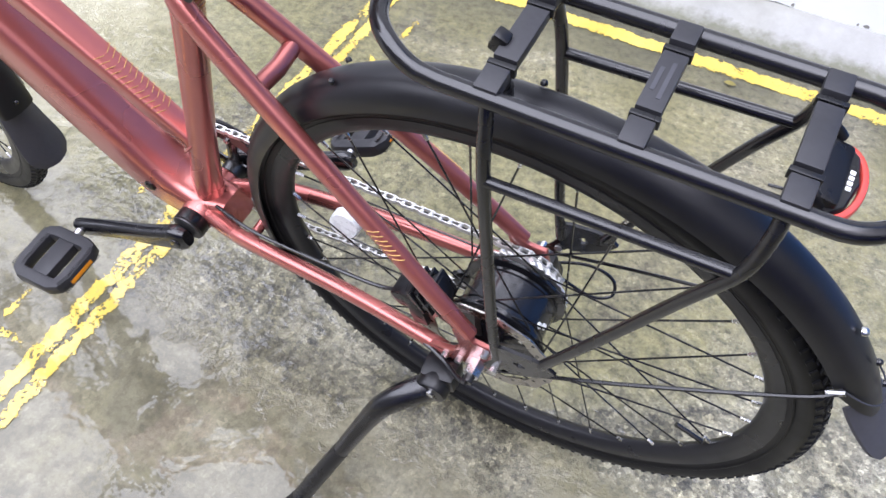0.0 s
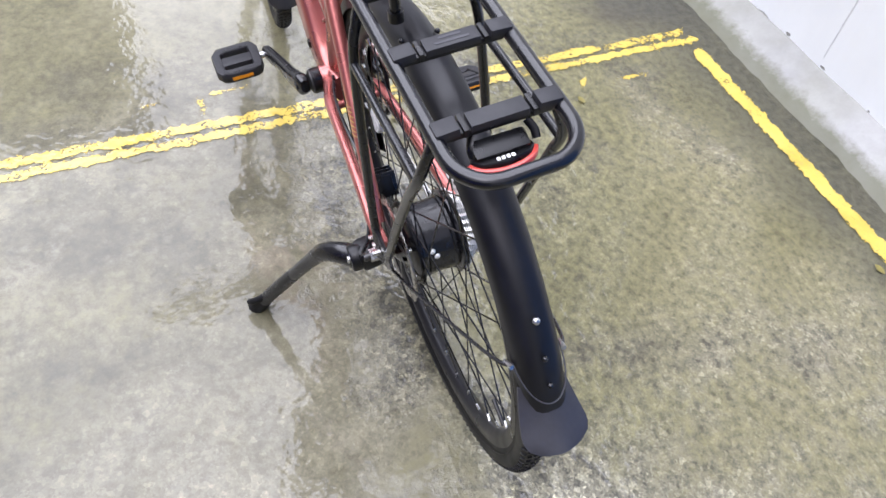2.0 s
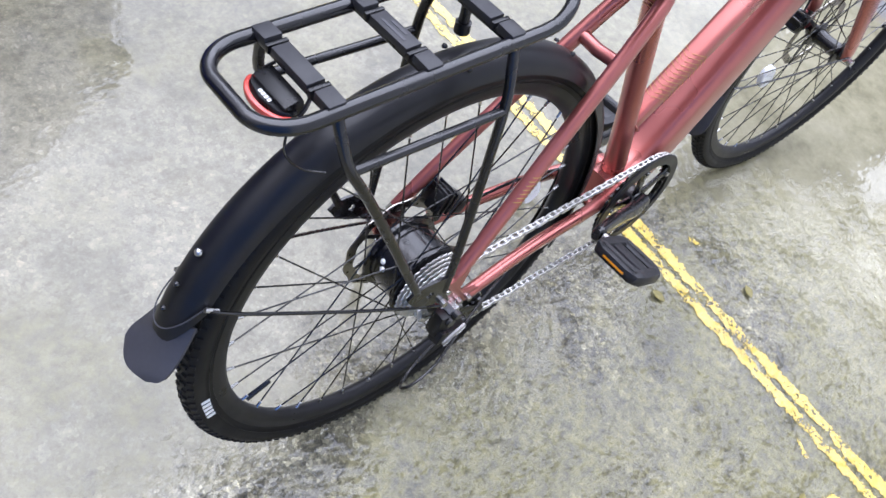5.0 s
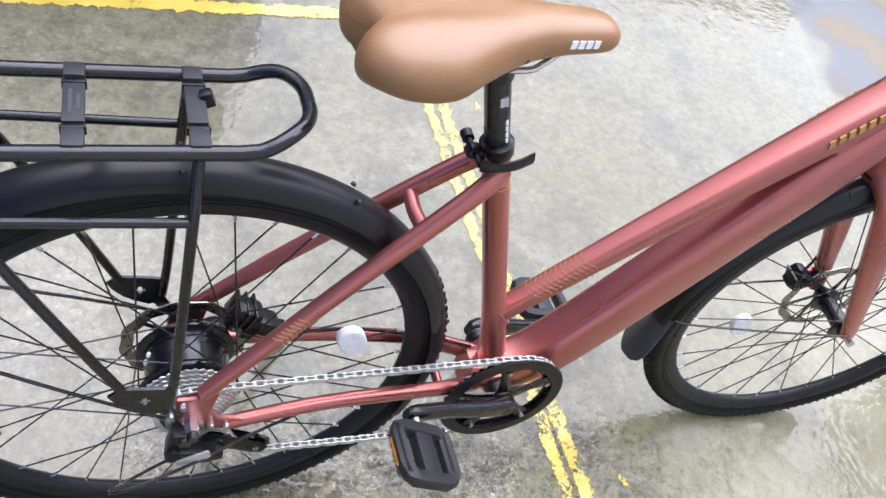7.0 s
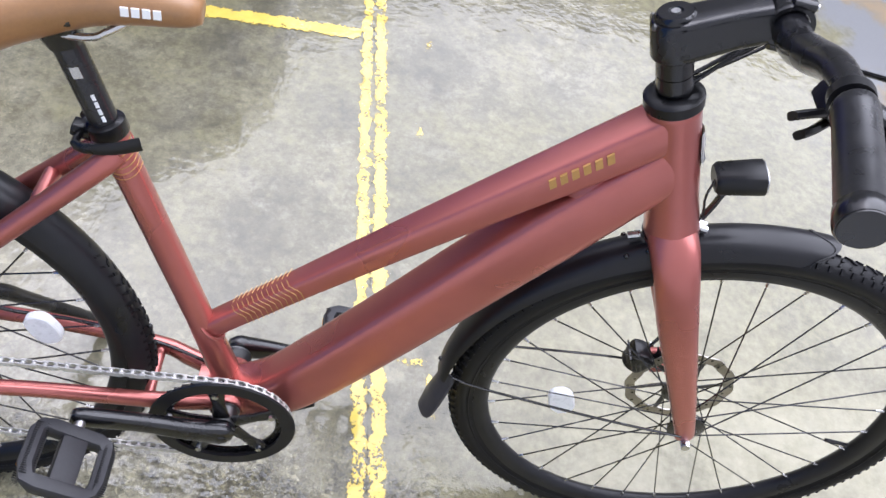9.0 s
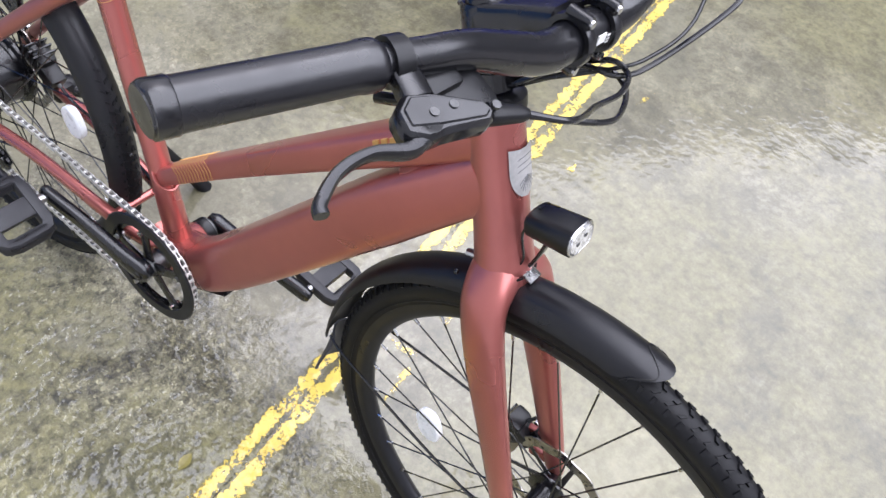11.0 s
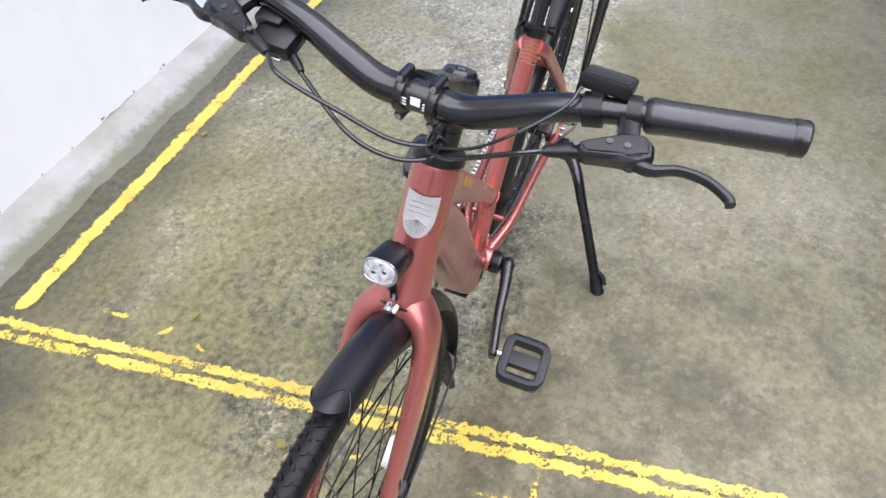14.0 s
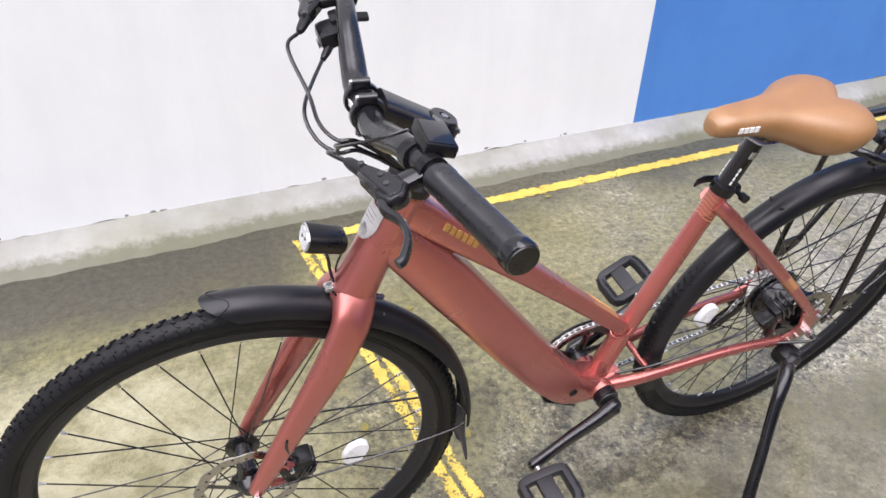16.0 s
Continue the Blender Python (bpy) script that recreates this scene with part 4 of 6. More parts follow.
def rear_hub(w, c):
    bm = lathe(bmesh.new(), [(0.03, -0.036), (0.046, -0.034), (0.057, -0.032), (0.061, -0.030), (0.061, -0.026), (0.053, -0.023), (0.052, 0.0), (0.053, 0.026), (0.061, 0.029), (0.061, 0.034), (0.055, 0.04), (0.03, 0.044), (0.015, 0.056)], c, 48)
    part("hub_motor", bm, BLACK, w, "black hub motor")
    for k in range(6):
        p = hub_point(c, 2 * math.pi * k / 6 + 0.3, 0.05, 0.0)
        part("motor_screw", rod(bmesh.new(), p + V(0, 0.037, 0), p + V(0, 0.044, 0), 0.003, 8), STEEL, w)
    for y in (-0.02, 0.018):
        part("motor_rib", lathe(bmesh.new(), [(0.0515, y), (0.0545, y + 0.001), (0.0515, y + 0.004)], c, 48), BLACK, w)
    for a, y in ((160, 0.008), (150, 0.013)):
        nrm = (math.cos(radians(a)), 0, math.sin(radians(a)))
        part("motor_print", dome(hub_point(c, radians(a), 0.0515, y), nrm, 0.0042), WHITE, w, "small white print mark")
    rotor(w, c, 0.05, 0.08)
    # cassette
    for k in range(8):
        r, y = 0.0585 - 0.0040 * k, -0.0375 - 0.0038 * k
        teeth = 36 - 3 * k
        pts = []
        for j in range(teeth * 2):
            a = math.pi * j / teeth
            rr = r + (0.0016 if j % 2 else -0.0016)
            pts.append((c.x + rr * math.cos(a), c.z + rr * math.sin(a)))
        part("cassette_cog", plate(pts, 0.0017, Matrix.Translation((0, y, 0))), CHAINM, w)
    part("cassette_lockring", lathe(bmesh.new(), [(0.016, -0.0705), (0.02, -0.069), (0.028, -0.064), (0.028, -0.042)], c, 24), DARKSTEEL, w)
    reflector(w, c, radians(10.5), 0.2126)
    for s in (-1, 1):
        part("axle_nut", rod(bmesh.new(), c + V(0, s * 0.07, 0), c + V(0, s * 0.09, 0), 0.0095, 6), STEEL, w, "steel axle nut")
        part("axle", rod(bmesh.new(), c + V(0, s * 0.05, 0), c + V(0, s * 0.099, 0), 0.0058, 10), DARKSTEEL, w)


make_wheel("front_wheel", FC, STEER, {-1: (0.024, -0.035), 1: (0.024, 0.027)}, front_hub, "black-rimmed front wheel with a knobbly tyre", 32, 0.05)
make_wheel("rear_wheel", RC, Matrix(), {-1: (0.061, -0.0285), 1: (0.061, 0.0315)}, rear_hub, "black-rimmed rear wheel with a hub motor", 36, 0.02)


def fender_shell(c, a0, a1, half=0.0265, depth=0.03, r=0.3665, steps=64, tip0=0.0, tip1=0.0, lift=0.0):
    """A curved mudguard shell, with thickness and rounded ends."""
    bm = bmesh.new()
    m = 14
    lay = {}
    for side, off in ((0, 0.0), (1, -0.0022)):
        for i in range(steps + 1):
            for j in range(m + 1):
                u = j / m * 2 - 1
                lat = radians(86) * u
                # rounded ends: the middle reaches further than the edges
                pull = (tip0 * (u * u) * (1 - min(1, i / 6)) - tip1 * (u * u) * (1 - min(1, (steps - i) / 6)))
                a = radians(a0 + (a1 - a0) * i / steps + pull)
                y = (half + off) * math.sin(lat)
                dp = depth - lift * max(0.0, i / steps - 0.35)
                rr = r - dp + (dp + off) * math.cos(lat) ** 0.8
                lay[side, i, j] = bm.verts.new(hub_point(c, a, rr, y))
    for i in range(steps):
        for j in range(m):
            bm.faces.new((lay[0, i, j], lay[0, i + 1, j], lay[0, i + 1, j + 1], lay[0, i, j + 1]))
            bm.faces.new((lay[1, i, j], lay[1, i, j + 1], lay[1, i + 1, j + 1], lay[1, i + 1, j]))
        for j in (0, m):
            bm.faces.new((lay[0, i, j], lay[1, i, j], lay[1, i + 1, j], lay[0, i + 1, j]))
    for i in (0, steps):
        for j in range(m):
            bm.faces.new((lay[0, i, j], lay[0, i, j + 1], lay[1, i, j + 1], lay[1, i, j]))
    return bm


def flap(name, c, a, length, out, w0, w1, parent, r=0.365):
    """A soft mud flap hung from a fender's end: bowed across, rounded corners."""
    bm = bmesh.new()
    steps, m = 10, 10
    lay = {}
    base = hub_point(c, radians(a), r, 0)
    rad = V(math.cos(radians(a)), 0, math.sin(radians(a)))
    tang = V(-math.sin(radians(a)), 0, math.cos(radians(a)))
    for side, off in ((0, 0.0), (1, -0.003)):
        for i in range(steps + 1):
            u = i / steps
            p = base + tang * (length * u) + rad * (out * u * u)
            half = w0 + (w1 - w0) * min(1, u * 1.4)
            if u > 0.75:
                half *= 1 - 0.35 * ((u - 0.75) / 0.25) ** 3
            for j in range(m + 1):
                s = j / m * 2 - 1
                drop = -0.016 * (1 - 0.6 * u) * s * s
                lay[side, i, j] = bm.verts.new(p + V(0, half * s, 0) + rad * (drop + off + 0.002 * (1 - abs(s))))
    for i in range(steps):
        for j in range(m):
            bm.faces.new((lay[0, i, j], lay[0, i + 1, j], lay[0, i + 1, j + 1], lay[0, i, j + 1]))
            bm.faces.new((lay[1, i, j], lay[1, i, j + 1], lay[1, i + 1, j + 1], lay[1, i + 1, j]))
        for j in (0, m):
            bm.faces.new((lay[0, i, j], lay[1, i, j], lay[1, i + 1, j], lay[0, i + 1, j]))
    for i in (0, steps):
        for j in range(m):
            bm.faces.new((lay[0, i, j], lay[0, i, j + 1], lay[1, i, j + 1], lay[1, i, j]))
    return part(name, bm, FLAPGREY, parent, "dark grey rubber mud flap")


def make_fenders():
    rear = part("rear_fender", fender_shell(GC, -22, 158.5, r=0.363, tip1=9), PLASTIC, bike, "satin black plastic rear mudguard")
    flap("mud_flap", GC, 153.0, 0.072, 0.018, 0.026, 0.037, rear, 0.3575)
    seam = [hub_point(GC, radians(155.0 - 7.5 * abs(k / 7 - 1) ** 2), 0.3665 - 0.03 + 0.0303 * math.cos(radians(82) * (k / 7 - 1)) ** 0.8, 0.0272 * math.sin(radians(82) * (k / 7 - 1))) for k in range(15)]
    part("end_seam", tube(smooth_path(seam, 3), 0.0009, segs=6), FLAPGREY, rear)
    for a, y in ((140, 0), (146.5, 0), (151.5, 0), (58, -0.014), (58, 0.014), (88, -0.02), (88, 0.02), (10, 0)):
        lat = math.asin(y / 0.0265)
        rr = 0.3665 - 0.03 + 0.03 * math.cos(lat) ** 0.8
        p = hub_point(GC, radians(a), rr, y)
        part("fender_screw", dome(p, (math.cos(radians(a)), y * 20, math.sin(radians(a))), 0.0042 if a == 140 else 0.0032), STEEL if a == 140 else BLACK, rear)
    for s in (-1, 1):
        p0, p1 = hub_point(GC, radians(148), 0.345, s * 0.029), V(0.002, s * 0.082, 0.365)
        part("fender_stay", tube(smooth_path([p0, p0 + (p1 - p0) * 0.12 + V(0, s * 0.006, 0), p0 + (p1 - p0) * 0.6 + V(0, s * 0.006, 0), p1], 5), 0.0022, segs=7), BLACK, rear, "thin black wire stay")
        part("stay_tip", rod(bmesh.new(), p0 + V(-0.001, 0, 0.001), p0 + (p1 - p0) * 0.04, 0.0028, 7), STEEL, rear)
    front = part("front_fender", fender_shell(FC, 85, 180, tip0=7, lift=0.027), PLASTIC, bike, "satin black plastic front mudguard", STEER)
    flap("mud_flap", FC, 178.5, 0.112, 0.012, 0.0235, 0.033, front, 0.3605)
    for a, y in ((124, -0.017), (120, -0.017), (124, 0.017), (120, 0.017), (177, 0)):
        lat = math.asin(y / 0.0265)
        p = hub_point(FC, radians(a), 0.3665 - 0.03 + 0.03 * math.cos(lat) ** 0.8, y)
        part("fender_screw", dome(p, (math.cos(radians(a)), y * 40, math.sin(radians(a))), 0.0034), BLACK, front)
    for s in (-1, 1):
        p0, p1 = hub_point(FC, radians(177), 0.347, s * 0.029), V(1.092, s * 0.062, 0.36)
        part("fender_stay", tube(smooth_path([p0, p0 + (p1 - p0) * 0.12 + V(0, s * 0.005, 0), p0 + (p1 - p0) * 0.6 + V(0, s * 0.005, 0), p1], 5), 0.0019, segs=7), BLACK, front, "thin black wire stay")
    # raised edge near the front tip
    pts = [hub_point(FC, radians(88.5 + 2.0 * math.cos(k / 10 * 9.4)), 0.3665 - 0.03 + 0.0303 * math.cos(radians(80) * (k / 5 - 1)) ** 0.8, 0.0278 * math.sin(radians(80) * (k / 5 - 1))) for k in range(11)]
    part("tip_seam", tube(smooth_path(pts, 3), 0.0007, segs=5), MATTE, front)


make_fenders()


def make_saddle():
    """A loft of rounded sections: broad two-lobed rear, slim nose."""
    #        x     half   top   depth
    st = [(0.160, 0.030, 0.856, 0.030), (0.168, 0.058, 0.870, 0.050), (0.183, 0.074, 0.880, 0.064), (0.207, 0.082, 0.886, 0.078), (0.235, 0.082, 0.888, 0.084), (0.262, 0.074, 0.888, 0.083),
          (0.288, 0.059, 0.887, 0.071), (0.314, 0.044, 0.886, 0.061), (0.345, 0.033, 0.887, 0.051), (0.38, 0.028, 0.886, 0.043), (0.411, 0.025, 0.885, 0.039), (0.428, 0.021, 0.881, 0.033), (0.438, 0.013, 0.873, 0.022)]
    bm = bmesh.new()
    m = 32
    rings = []
    xs = smooth_path([(a, b, c) for a, b, c, d in st], 4)
    ds = smooth_path([(a, d, 0) for a, b, c, d in st], 4)
    for (x, half, top), dd in zip(xs, ds):
        depth = dd[1]
        ring = []
        for j in range(m):
            t = 2 * math.pi * j / m
            cy, sz = math.cos(t), math.sin(t)
            y = half * math.copysign(abs(cy) ** 0.75, cy)
            if sz >= 0:
                z = top - depth * 0.45 + depth * 0.45 * abs(sz) ** 0.9
            else:
                z = top - depth * 0.45 - depth * 0.55 * abs(sz) ** 0.55
                y *= 1.0 - 0.28 * abs(sz)
            if sz > 0:
                rear = max(0.0, min(1.0, (0.34 - x) / 0.14))
                z -= 0.010 * rear * math.exp(-(y / 0.015) ** 2) * sz
            # lower edge rises towards the middle of the rear
            ring.append(bm.verts.new((x, y, z)))
        rings.append(ring)
    for r1, r2 in zip(rings, rings[1:]):
        for j in range(m):
            bm.faces.new((r1[j], r1[(j + 1) % m], r2[(j + 1) % m], r2[j]))
    bm.faces.new(rings[0])
    bm.faces.new(rings[-1][::-1])
    # the rear edge curves in between the lobes
    for v in bm.verts:
        if v.co.x < 0.21:
            v.co.x += 0.022 * math.exp(-(v.co.y / 0.022) ** 2) * (0.21 - v.co.x) / 0.045
    sad = part("saddle", bm, LEATHER, bike, "tan brown leather saddle", Matrix.Translation((-0.007, 0.010, -0.006)), sharp=60)
    for s in (-1, 1):
        part("saddle_rail", tube(smooth_path([(0.385, s * 0.008, 0.851), (0.36, s * 0.018, 0.838), (0.34, s * 0.022, 0.831), (0.28, s * 0.022, 0.831), (0.24, s * 0.026, 0.838), (0.2, s * 0.036, 0.85)], 4), 0.0036, segs=8), STEEL, sad, "steel saddle rail")
    # lettering on the nose, as plain bars
    for s in (-1, 1):
        for k in range(4):
            x = 0.378 + 0.0088 * k
            part("white_letter_bar", slab((0.0066, 0.0032, 0.0085), xform(x, s * (0.0279 - 0.0009 * k), 0.8665, (1, -s * 0.09, 0), (0.25, 0, 1)), 0.0), WHITE, sad)


make_saddle()


def make_seat_post():
    d = (V(0.340, 0, 0.716) - V(0.4218, 0, 0.44)).normalized()
    a = V(0.340, 0, 0.716)
    post = part("seat_post", tube([a + d * h for h in (-0.03, 0.106)], 0.0143, segs=20), BLACK, bike, "black aluminium seat post")
    bm = tube([a + d * 0.096, a + d * 0.110, a + d * 0.124 + V(0.002, 0, 0)], [(0.0145, 0.0145), (0.016, 0.019), (0.018, 0.024)], segs=14, ref=YX, power=3.0)
    slab((0.042, 0.05, 0.011), xform(0.306, 0, 0.845, (1, 0, 0.02)), 0.003, bm=bm)
    rod(bm, (0.297, -0.03, 0.838), (0.297, 0.03, 0.838), 0.0045, 8)
    part("saddle_clamp", bm, BLACK, post)
    for s in (-1, 1):
        for k in range(4):
            o = a + d * (0.022 + 0.0082 * k) + V(0, s * 0.0137, 0)
            part("white_letter_bar", slab((0.0062, 0.0014, 0.0050), xform(o.x + 0.006, o.y - s * 0.0012, o.z, (-d.x, 0, -d.z), (d.z, 0, -d.x)), 0.0), WHITE, post)
        o = a + d * 0.074 + V(0.003, s * 0.0134, 0)
        part("silver_mark", slab((0.012, 0.0016, 0.009), xform(o.x, o.y, o.z, (-d.x, 0, -d.z), (d.z, 0, -d.x)), 0.0), STEEL, post)
    # quick-release collar
    col = part("seat_collar", tube([a + d * h for h in (-0.006, -0.004, 0.010, 0.0125)], [(0.018, 0.018), (0.0196, 0.0196), (0.0196, 0.0196), (0.0162, 0.0162)], segs=22), MATTE, bike, "black quick-release seat collar")
    bm = slab((0.022, 0.016, 0.014), xform(a.x - 0.024, 0, a.z - 0.004, (1, 0, -0.3)), 0.003)
    rod(bm, (a.x - 0.026, -0.024, a.z - 0.004), (a.x - 0.026, 0.026, a.z - 0.004), 0.004, 10)
    part("clamp_bolt", bm, MATTE, col)
    part("adjusting_nut", rod(bmesh.new(), (a.x - 0.026, 0.02, a.z - 0.004), (a.x - 0.026, 0.031, a.z - 0.003), 0.0072, 12), MATTE, col)
    lev = smooth_path([(a.x - 0.026, -0.024, a.z - 0.005), (a.x - 0.014, -0.029, a.z - 0.004), (a.x + 0.012, -0.029, a.z + 0.000), (a.x + 0.036, -0.021, a.z + 0.004)], 5)
    part("quick_release_lever", tube(lev, along([(0.003, 0.007), (0.003, 0.006), (0.003, 0.007), (0.002, 0.008)], 5), segs=10, ref=YX, power=2.6), MATTE, col, "black quick-release lever")


make_seat_post()


def make_cockpit():
    bc = V(0.937, 0, 0.959)      # bar clamp centre
    top = HT + HAX * 0.096
    st = part("stem", tube(smooth_path([top + V(0.0, 0, -0.019), top + V(0.012, 0, -0.0175), V(0.896, 0, 0.940), bc + V(-0.012, 0, -0.003)], 6),
                           along([(0.021, 0.021), (0.023, 0.022), (0.0205, 0.0195), (0.022, 0.019)], 6), segs=28, ref=YX, power=5.0), BLACK, bike, "satin black handlebar stem", TURN)
    part("headset_cup", tube([HT + HAX * h for h in (-0.001, 0.0005, 0.011, 0.0145, 0.0155)], [(0.0285, 0.0285), (0.0298, 0.0298), (0.0298, 0.0298), (0.0262, 0.0262), (0.0185, 0.0185)], segs=28), MATTE, st, "black conical headset cover")
    for k in range(3):
        part("spacer", tube([HT + HAX * (0.018 + 0.0185 * k), HT + HAX * (0.0355 + 0.0185 * k)], 0.0178, segs=24), BLACK, st)
    part("clamp_body", tube([top + HAX * -0.040, top + HAX * -0.038, top + HAX * -0.004, top + HAX * -0.001], [0.021, 0.0228, 0.0228, 0.0205], segs=28), BLACK, st)
    cap = lathe(bmesh.new(), [(0.0185, -0.003), (0.0185, 0.002), (0.016, 0.005), (0.007, 0.005), (0.006, 0.003), (0.0001, 0.003)], (0, 0, 0), 28, "z")
    cap.transform(Matrix.Translation(top) @ HAX.to_track_quat("Z", "Y").to_matrix().to_4x4())
    part("top_cap", cap, BLACK, st)
    part("cap_bolt", rod(bmesh.new(), top + HAX * 0.002, top + HAX * 0.0052, 0.0045, 8), STEEL, st)
    for s in (-1, 1):
        part("stem_bolt", rod(bmesh.new(), top + HAX * -0.012 + V(-0.018, s * 0.01, 0), top + HAX * -0.012 + V(-0.0225, s * 0.01, 0), 0.0035, 8), DARKSTEEL, st)
        # two split clamps of the face plate
        bm = lathe(bmesh.new(), [(0.0163, s * 0.017 - 0.0045), (0.0205, s * 0.017 - 0.0045), (0.0215, s * 0.017), (0.0205, s * 0.017 + 0.0045), (0.0163, s * 0.017 + 0.0045)], bc, 28, closed=True)
        part("face_clamp", bm, BLACK, st)
        for up in (-1, 1):
            q = bc + V(0.006, s * 0.017, up * 0.021)
            part("clamp_ear", rod(bmesh.new(), q + V(-0.014, 0, 0), q + V(0.006, 0, 0), 0.0052, 10), BLACK, st)
            part("clamp_bolt", rod(bmesh.new(), q + V(0.005, 0, 0), q + V(0.0085, 0, 0), 0.0034, 8), STEEL, st)
    # white print on the face of the bar
    part("white_print_bar", slab((0.0012, 0.010, 0.008), xform(bc.x + 0.0156, 0.001, bc.z + 0.003), 0.0), WHITE, st)
    for s in (-1, 1):
        for k in range(3):
            part("white_print_bar", slab((0.0012, 0.004, 0.0012), xform(bc.x + 0.0156, s * 0.0105, bc.z - 0.003 + 0.003 * k), 0.0), WHITE, st)
    # handlebar
    half = [(0, 0, 0), (-0.0, 0.045, 0.0), (-0.003, 0.085, 0.014), (-0.007, 0.13, 0.033), (-0.012, 0.17, 0.042), (-0.021, 0.215, 0.047), (-0.050, 0.328, 0.051)]
    pts = [bc + V(x, -y, z) for x, y, z in half[::-1]] + [bc + V(x, y, z) for x, y, z in half[1:]]
    rad = [0.0157, 0.0157, 0.0152, 0.0132, 0.0117, 0.0112, 0.0112]
    bar = part("handlebar", tube(smooth_path(pts, 6), along(rad[::-1] + rad[1:], 6), segs=18), BLACK, bike, "satin black riser handlebar", TURN)

    def at(y):
        """A point of the bar at y."""
        k = abs(y)
        for (x0, y0, z0), (x1, y1, z1) in zip(half, half[1:]):
            if k <= y1:
                u = (k - y0) / (y1 - y0)
                return bc + V(x0 + (x1 - x0) * u, y, z0 + (z1 - z0) * u)
        return bc + V(half[-1][0], y, half[-1][2])

    hoses = {}
    for s in (-1, 1):
        g = [at(s * k) for k in (0.200, 0.204, 0.206, 0.214, 0.216, 0.312, 0.315, 0.326, 0.330)]
        part("grip", tube(g, [0.0130, 0.0156, 0.0158, 0.0156, 0.0150, 0.0150, 0.0154, 0.0154, 0.0138], segs=22), GRIP, bar, "smooth black rubber grip")
        c = [at(s * k) for k in (0.315, 0.316, 0.327, 0.329)]
        part("grip_end_ring", tube(c, [0.0155, 0.0161, 0.0161, 0.0146], segs=22), BLACK, bar)
        # brake lever: clamp, reservoir body, blade
        ax = (at(s * 0.25) - at(s * 0.19)).normalized()
        o = at(s * 0.19)
        part("lever_clamp", tube([o - ax * 0.006, o + ax * 0.006], 0.0158, segs=18), MATTE, bar)
        fwd = V(1, 0, -0.28).normalized()
        # flat reservoir body, wide at the pivot and narrow at the hose
        lm2 = xform(o.x, o.y, o.z, ax, fwd)
        lv = part("brake_lever", plate([(0.021, 0.052), (0.021, 0.036), (0.010, 0.026), (-0.006, 0.028), (-0.038, 0.041), (-0.043, 0.050), (-0.036, 0.057), (-0.006, 0.056), (0.008, 0.058)], 0.017, lm2, 0.003), BLACK, bar, "black hydraulic brake lever")
        part("reservoir_cap", plate([(0.016, 0.048), (0.016, 0.037), (0.008, 0.030), (-0.006, 0.032), (-0.034, 0.043), (-0.038, 0.049), (-0.033, 0.053), (-0.004, 0.051)], 0.019, lm2, 0.001), BLACK, lv)
        part("clamp_arm", tube([o + fwd * 0.008, o + fwd * 0.03 + ax * 0.006], [(0.010, 0.007), (0.010, 0.008)], segs=12, ref=ax, power=3.4), BLACK, bar)
        end = o + fwd * 0.049 - ax * 0.037
        way = (fwd * 0.34 - ax * 0.94).normalized()
        part("hose_boot", tube([end + ax * 0.008, end + way * 0.016, end + way * 0.021], [(0.0070, 0.0062), (0.0052, 0.0046), (0.0034, 0.0034)], segs=12, ref=fwd, power=3.0), MATTE, bar)
        hoses[s] = end + way * 0.020
        up = fwd.cross(ax).normalized()
        up = up if up.z > 0 else -up
        pv = o + fwd * 0.048 + ax * 0.015
        part("lever_pivot", tube([pv - up * 0.010, pv + up * 0.0085], 0.0085, segs=14), MATTE, bar)
        bl = smooth_path([pv + fwd * 0.003, pv + fwd * 0.011 + ax * 0.018, pv + fwd * 0.007 + ax * 0.04, pv + fwd * 0.013 + ax * 0.064, pv + fwd * 0.027 + ax * 0.084, pv + fwd * 0.034 + ax * 0.088], 5)
        part("lever_blade", tube(bl, along([(0.0065, 0.0075), (0.0045, 0.0062), (0.0034, 0.0054), (0.0036, 0.0052), (0.0040, 0.0050), (0.0042, 0.0046)], 5), segs=12, ref=fwd, power=2.8), BLADE, bar, "curved dark grey brake lever blade")
        for da, df in ((0.009, 0.044), (-0.006, 0.042), (-0.031, 0.049)):
            q = o + ax * da + fwd * df
            part("lever_screw", rod(bmesh.new(), q + up * 0.008, q + up * 0.0104, 0.0030, 10), DARKSTEEL, bar)
    # display on the left of the bar
    o = at(0.158)
    bm = slab((0.032, 0.045, 0.013), xform(o.x - 0.016, o.y + 0.004, o.z + 0.020, (1, 0, 0.25)), 0.0025)
    slab((0.02, 0.014, 0.012), xform(o.x - 0.008, o.y, o.z + 0.011, (1, 0, 0.2)), 0.003, bm=bm)
    part("display", bm, MATTE, bar, "small square black display unit")
    part("display_screen", slab((0.027, 0.039, 0.0015), xform(o.x - 0.0175, o.y + 0.004, o.z + 0.0264, (1, 0, 0.25)), 0.0004), DISPLAY, bar, "glossy dark screen")
    part("display_clamp", tube([at(0.150), at(0.166)], 0.0155, segs=18), MATTE, bar)
    # gear shifter under the right of the bar
    o = at(-0.165)
    bm = slab((0.040, 0.046, 0.022), xform(o.x + 0.018, o.y + 0.012, o.z - 0.026, (1, 0, -0.3)), 0.0095)
    slab((0.03, 0.03, 0.02), xform(o.x + 0.004, o.y, o.z - 0.015, (1, 0, -0.3)), 0.004, bm=bm)
    part("gear_shifter", bm, MATTE, bar, "black trigger gear shifter")
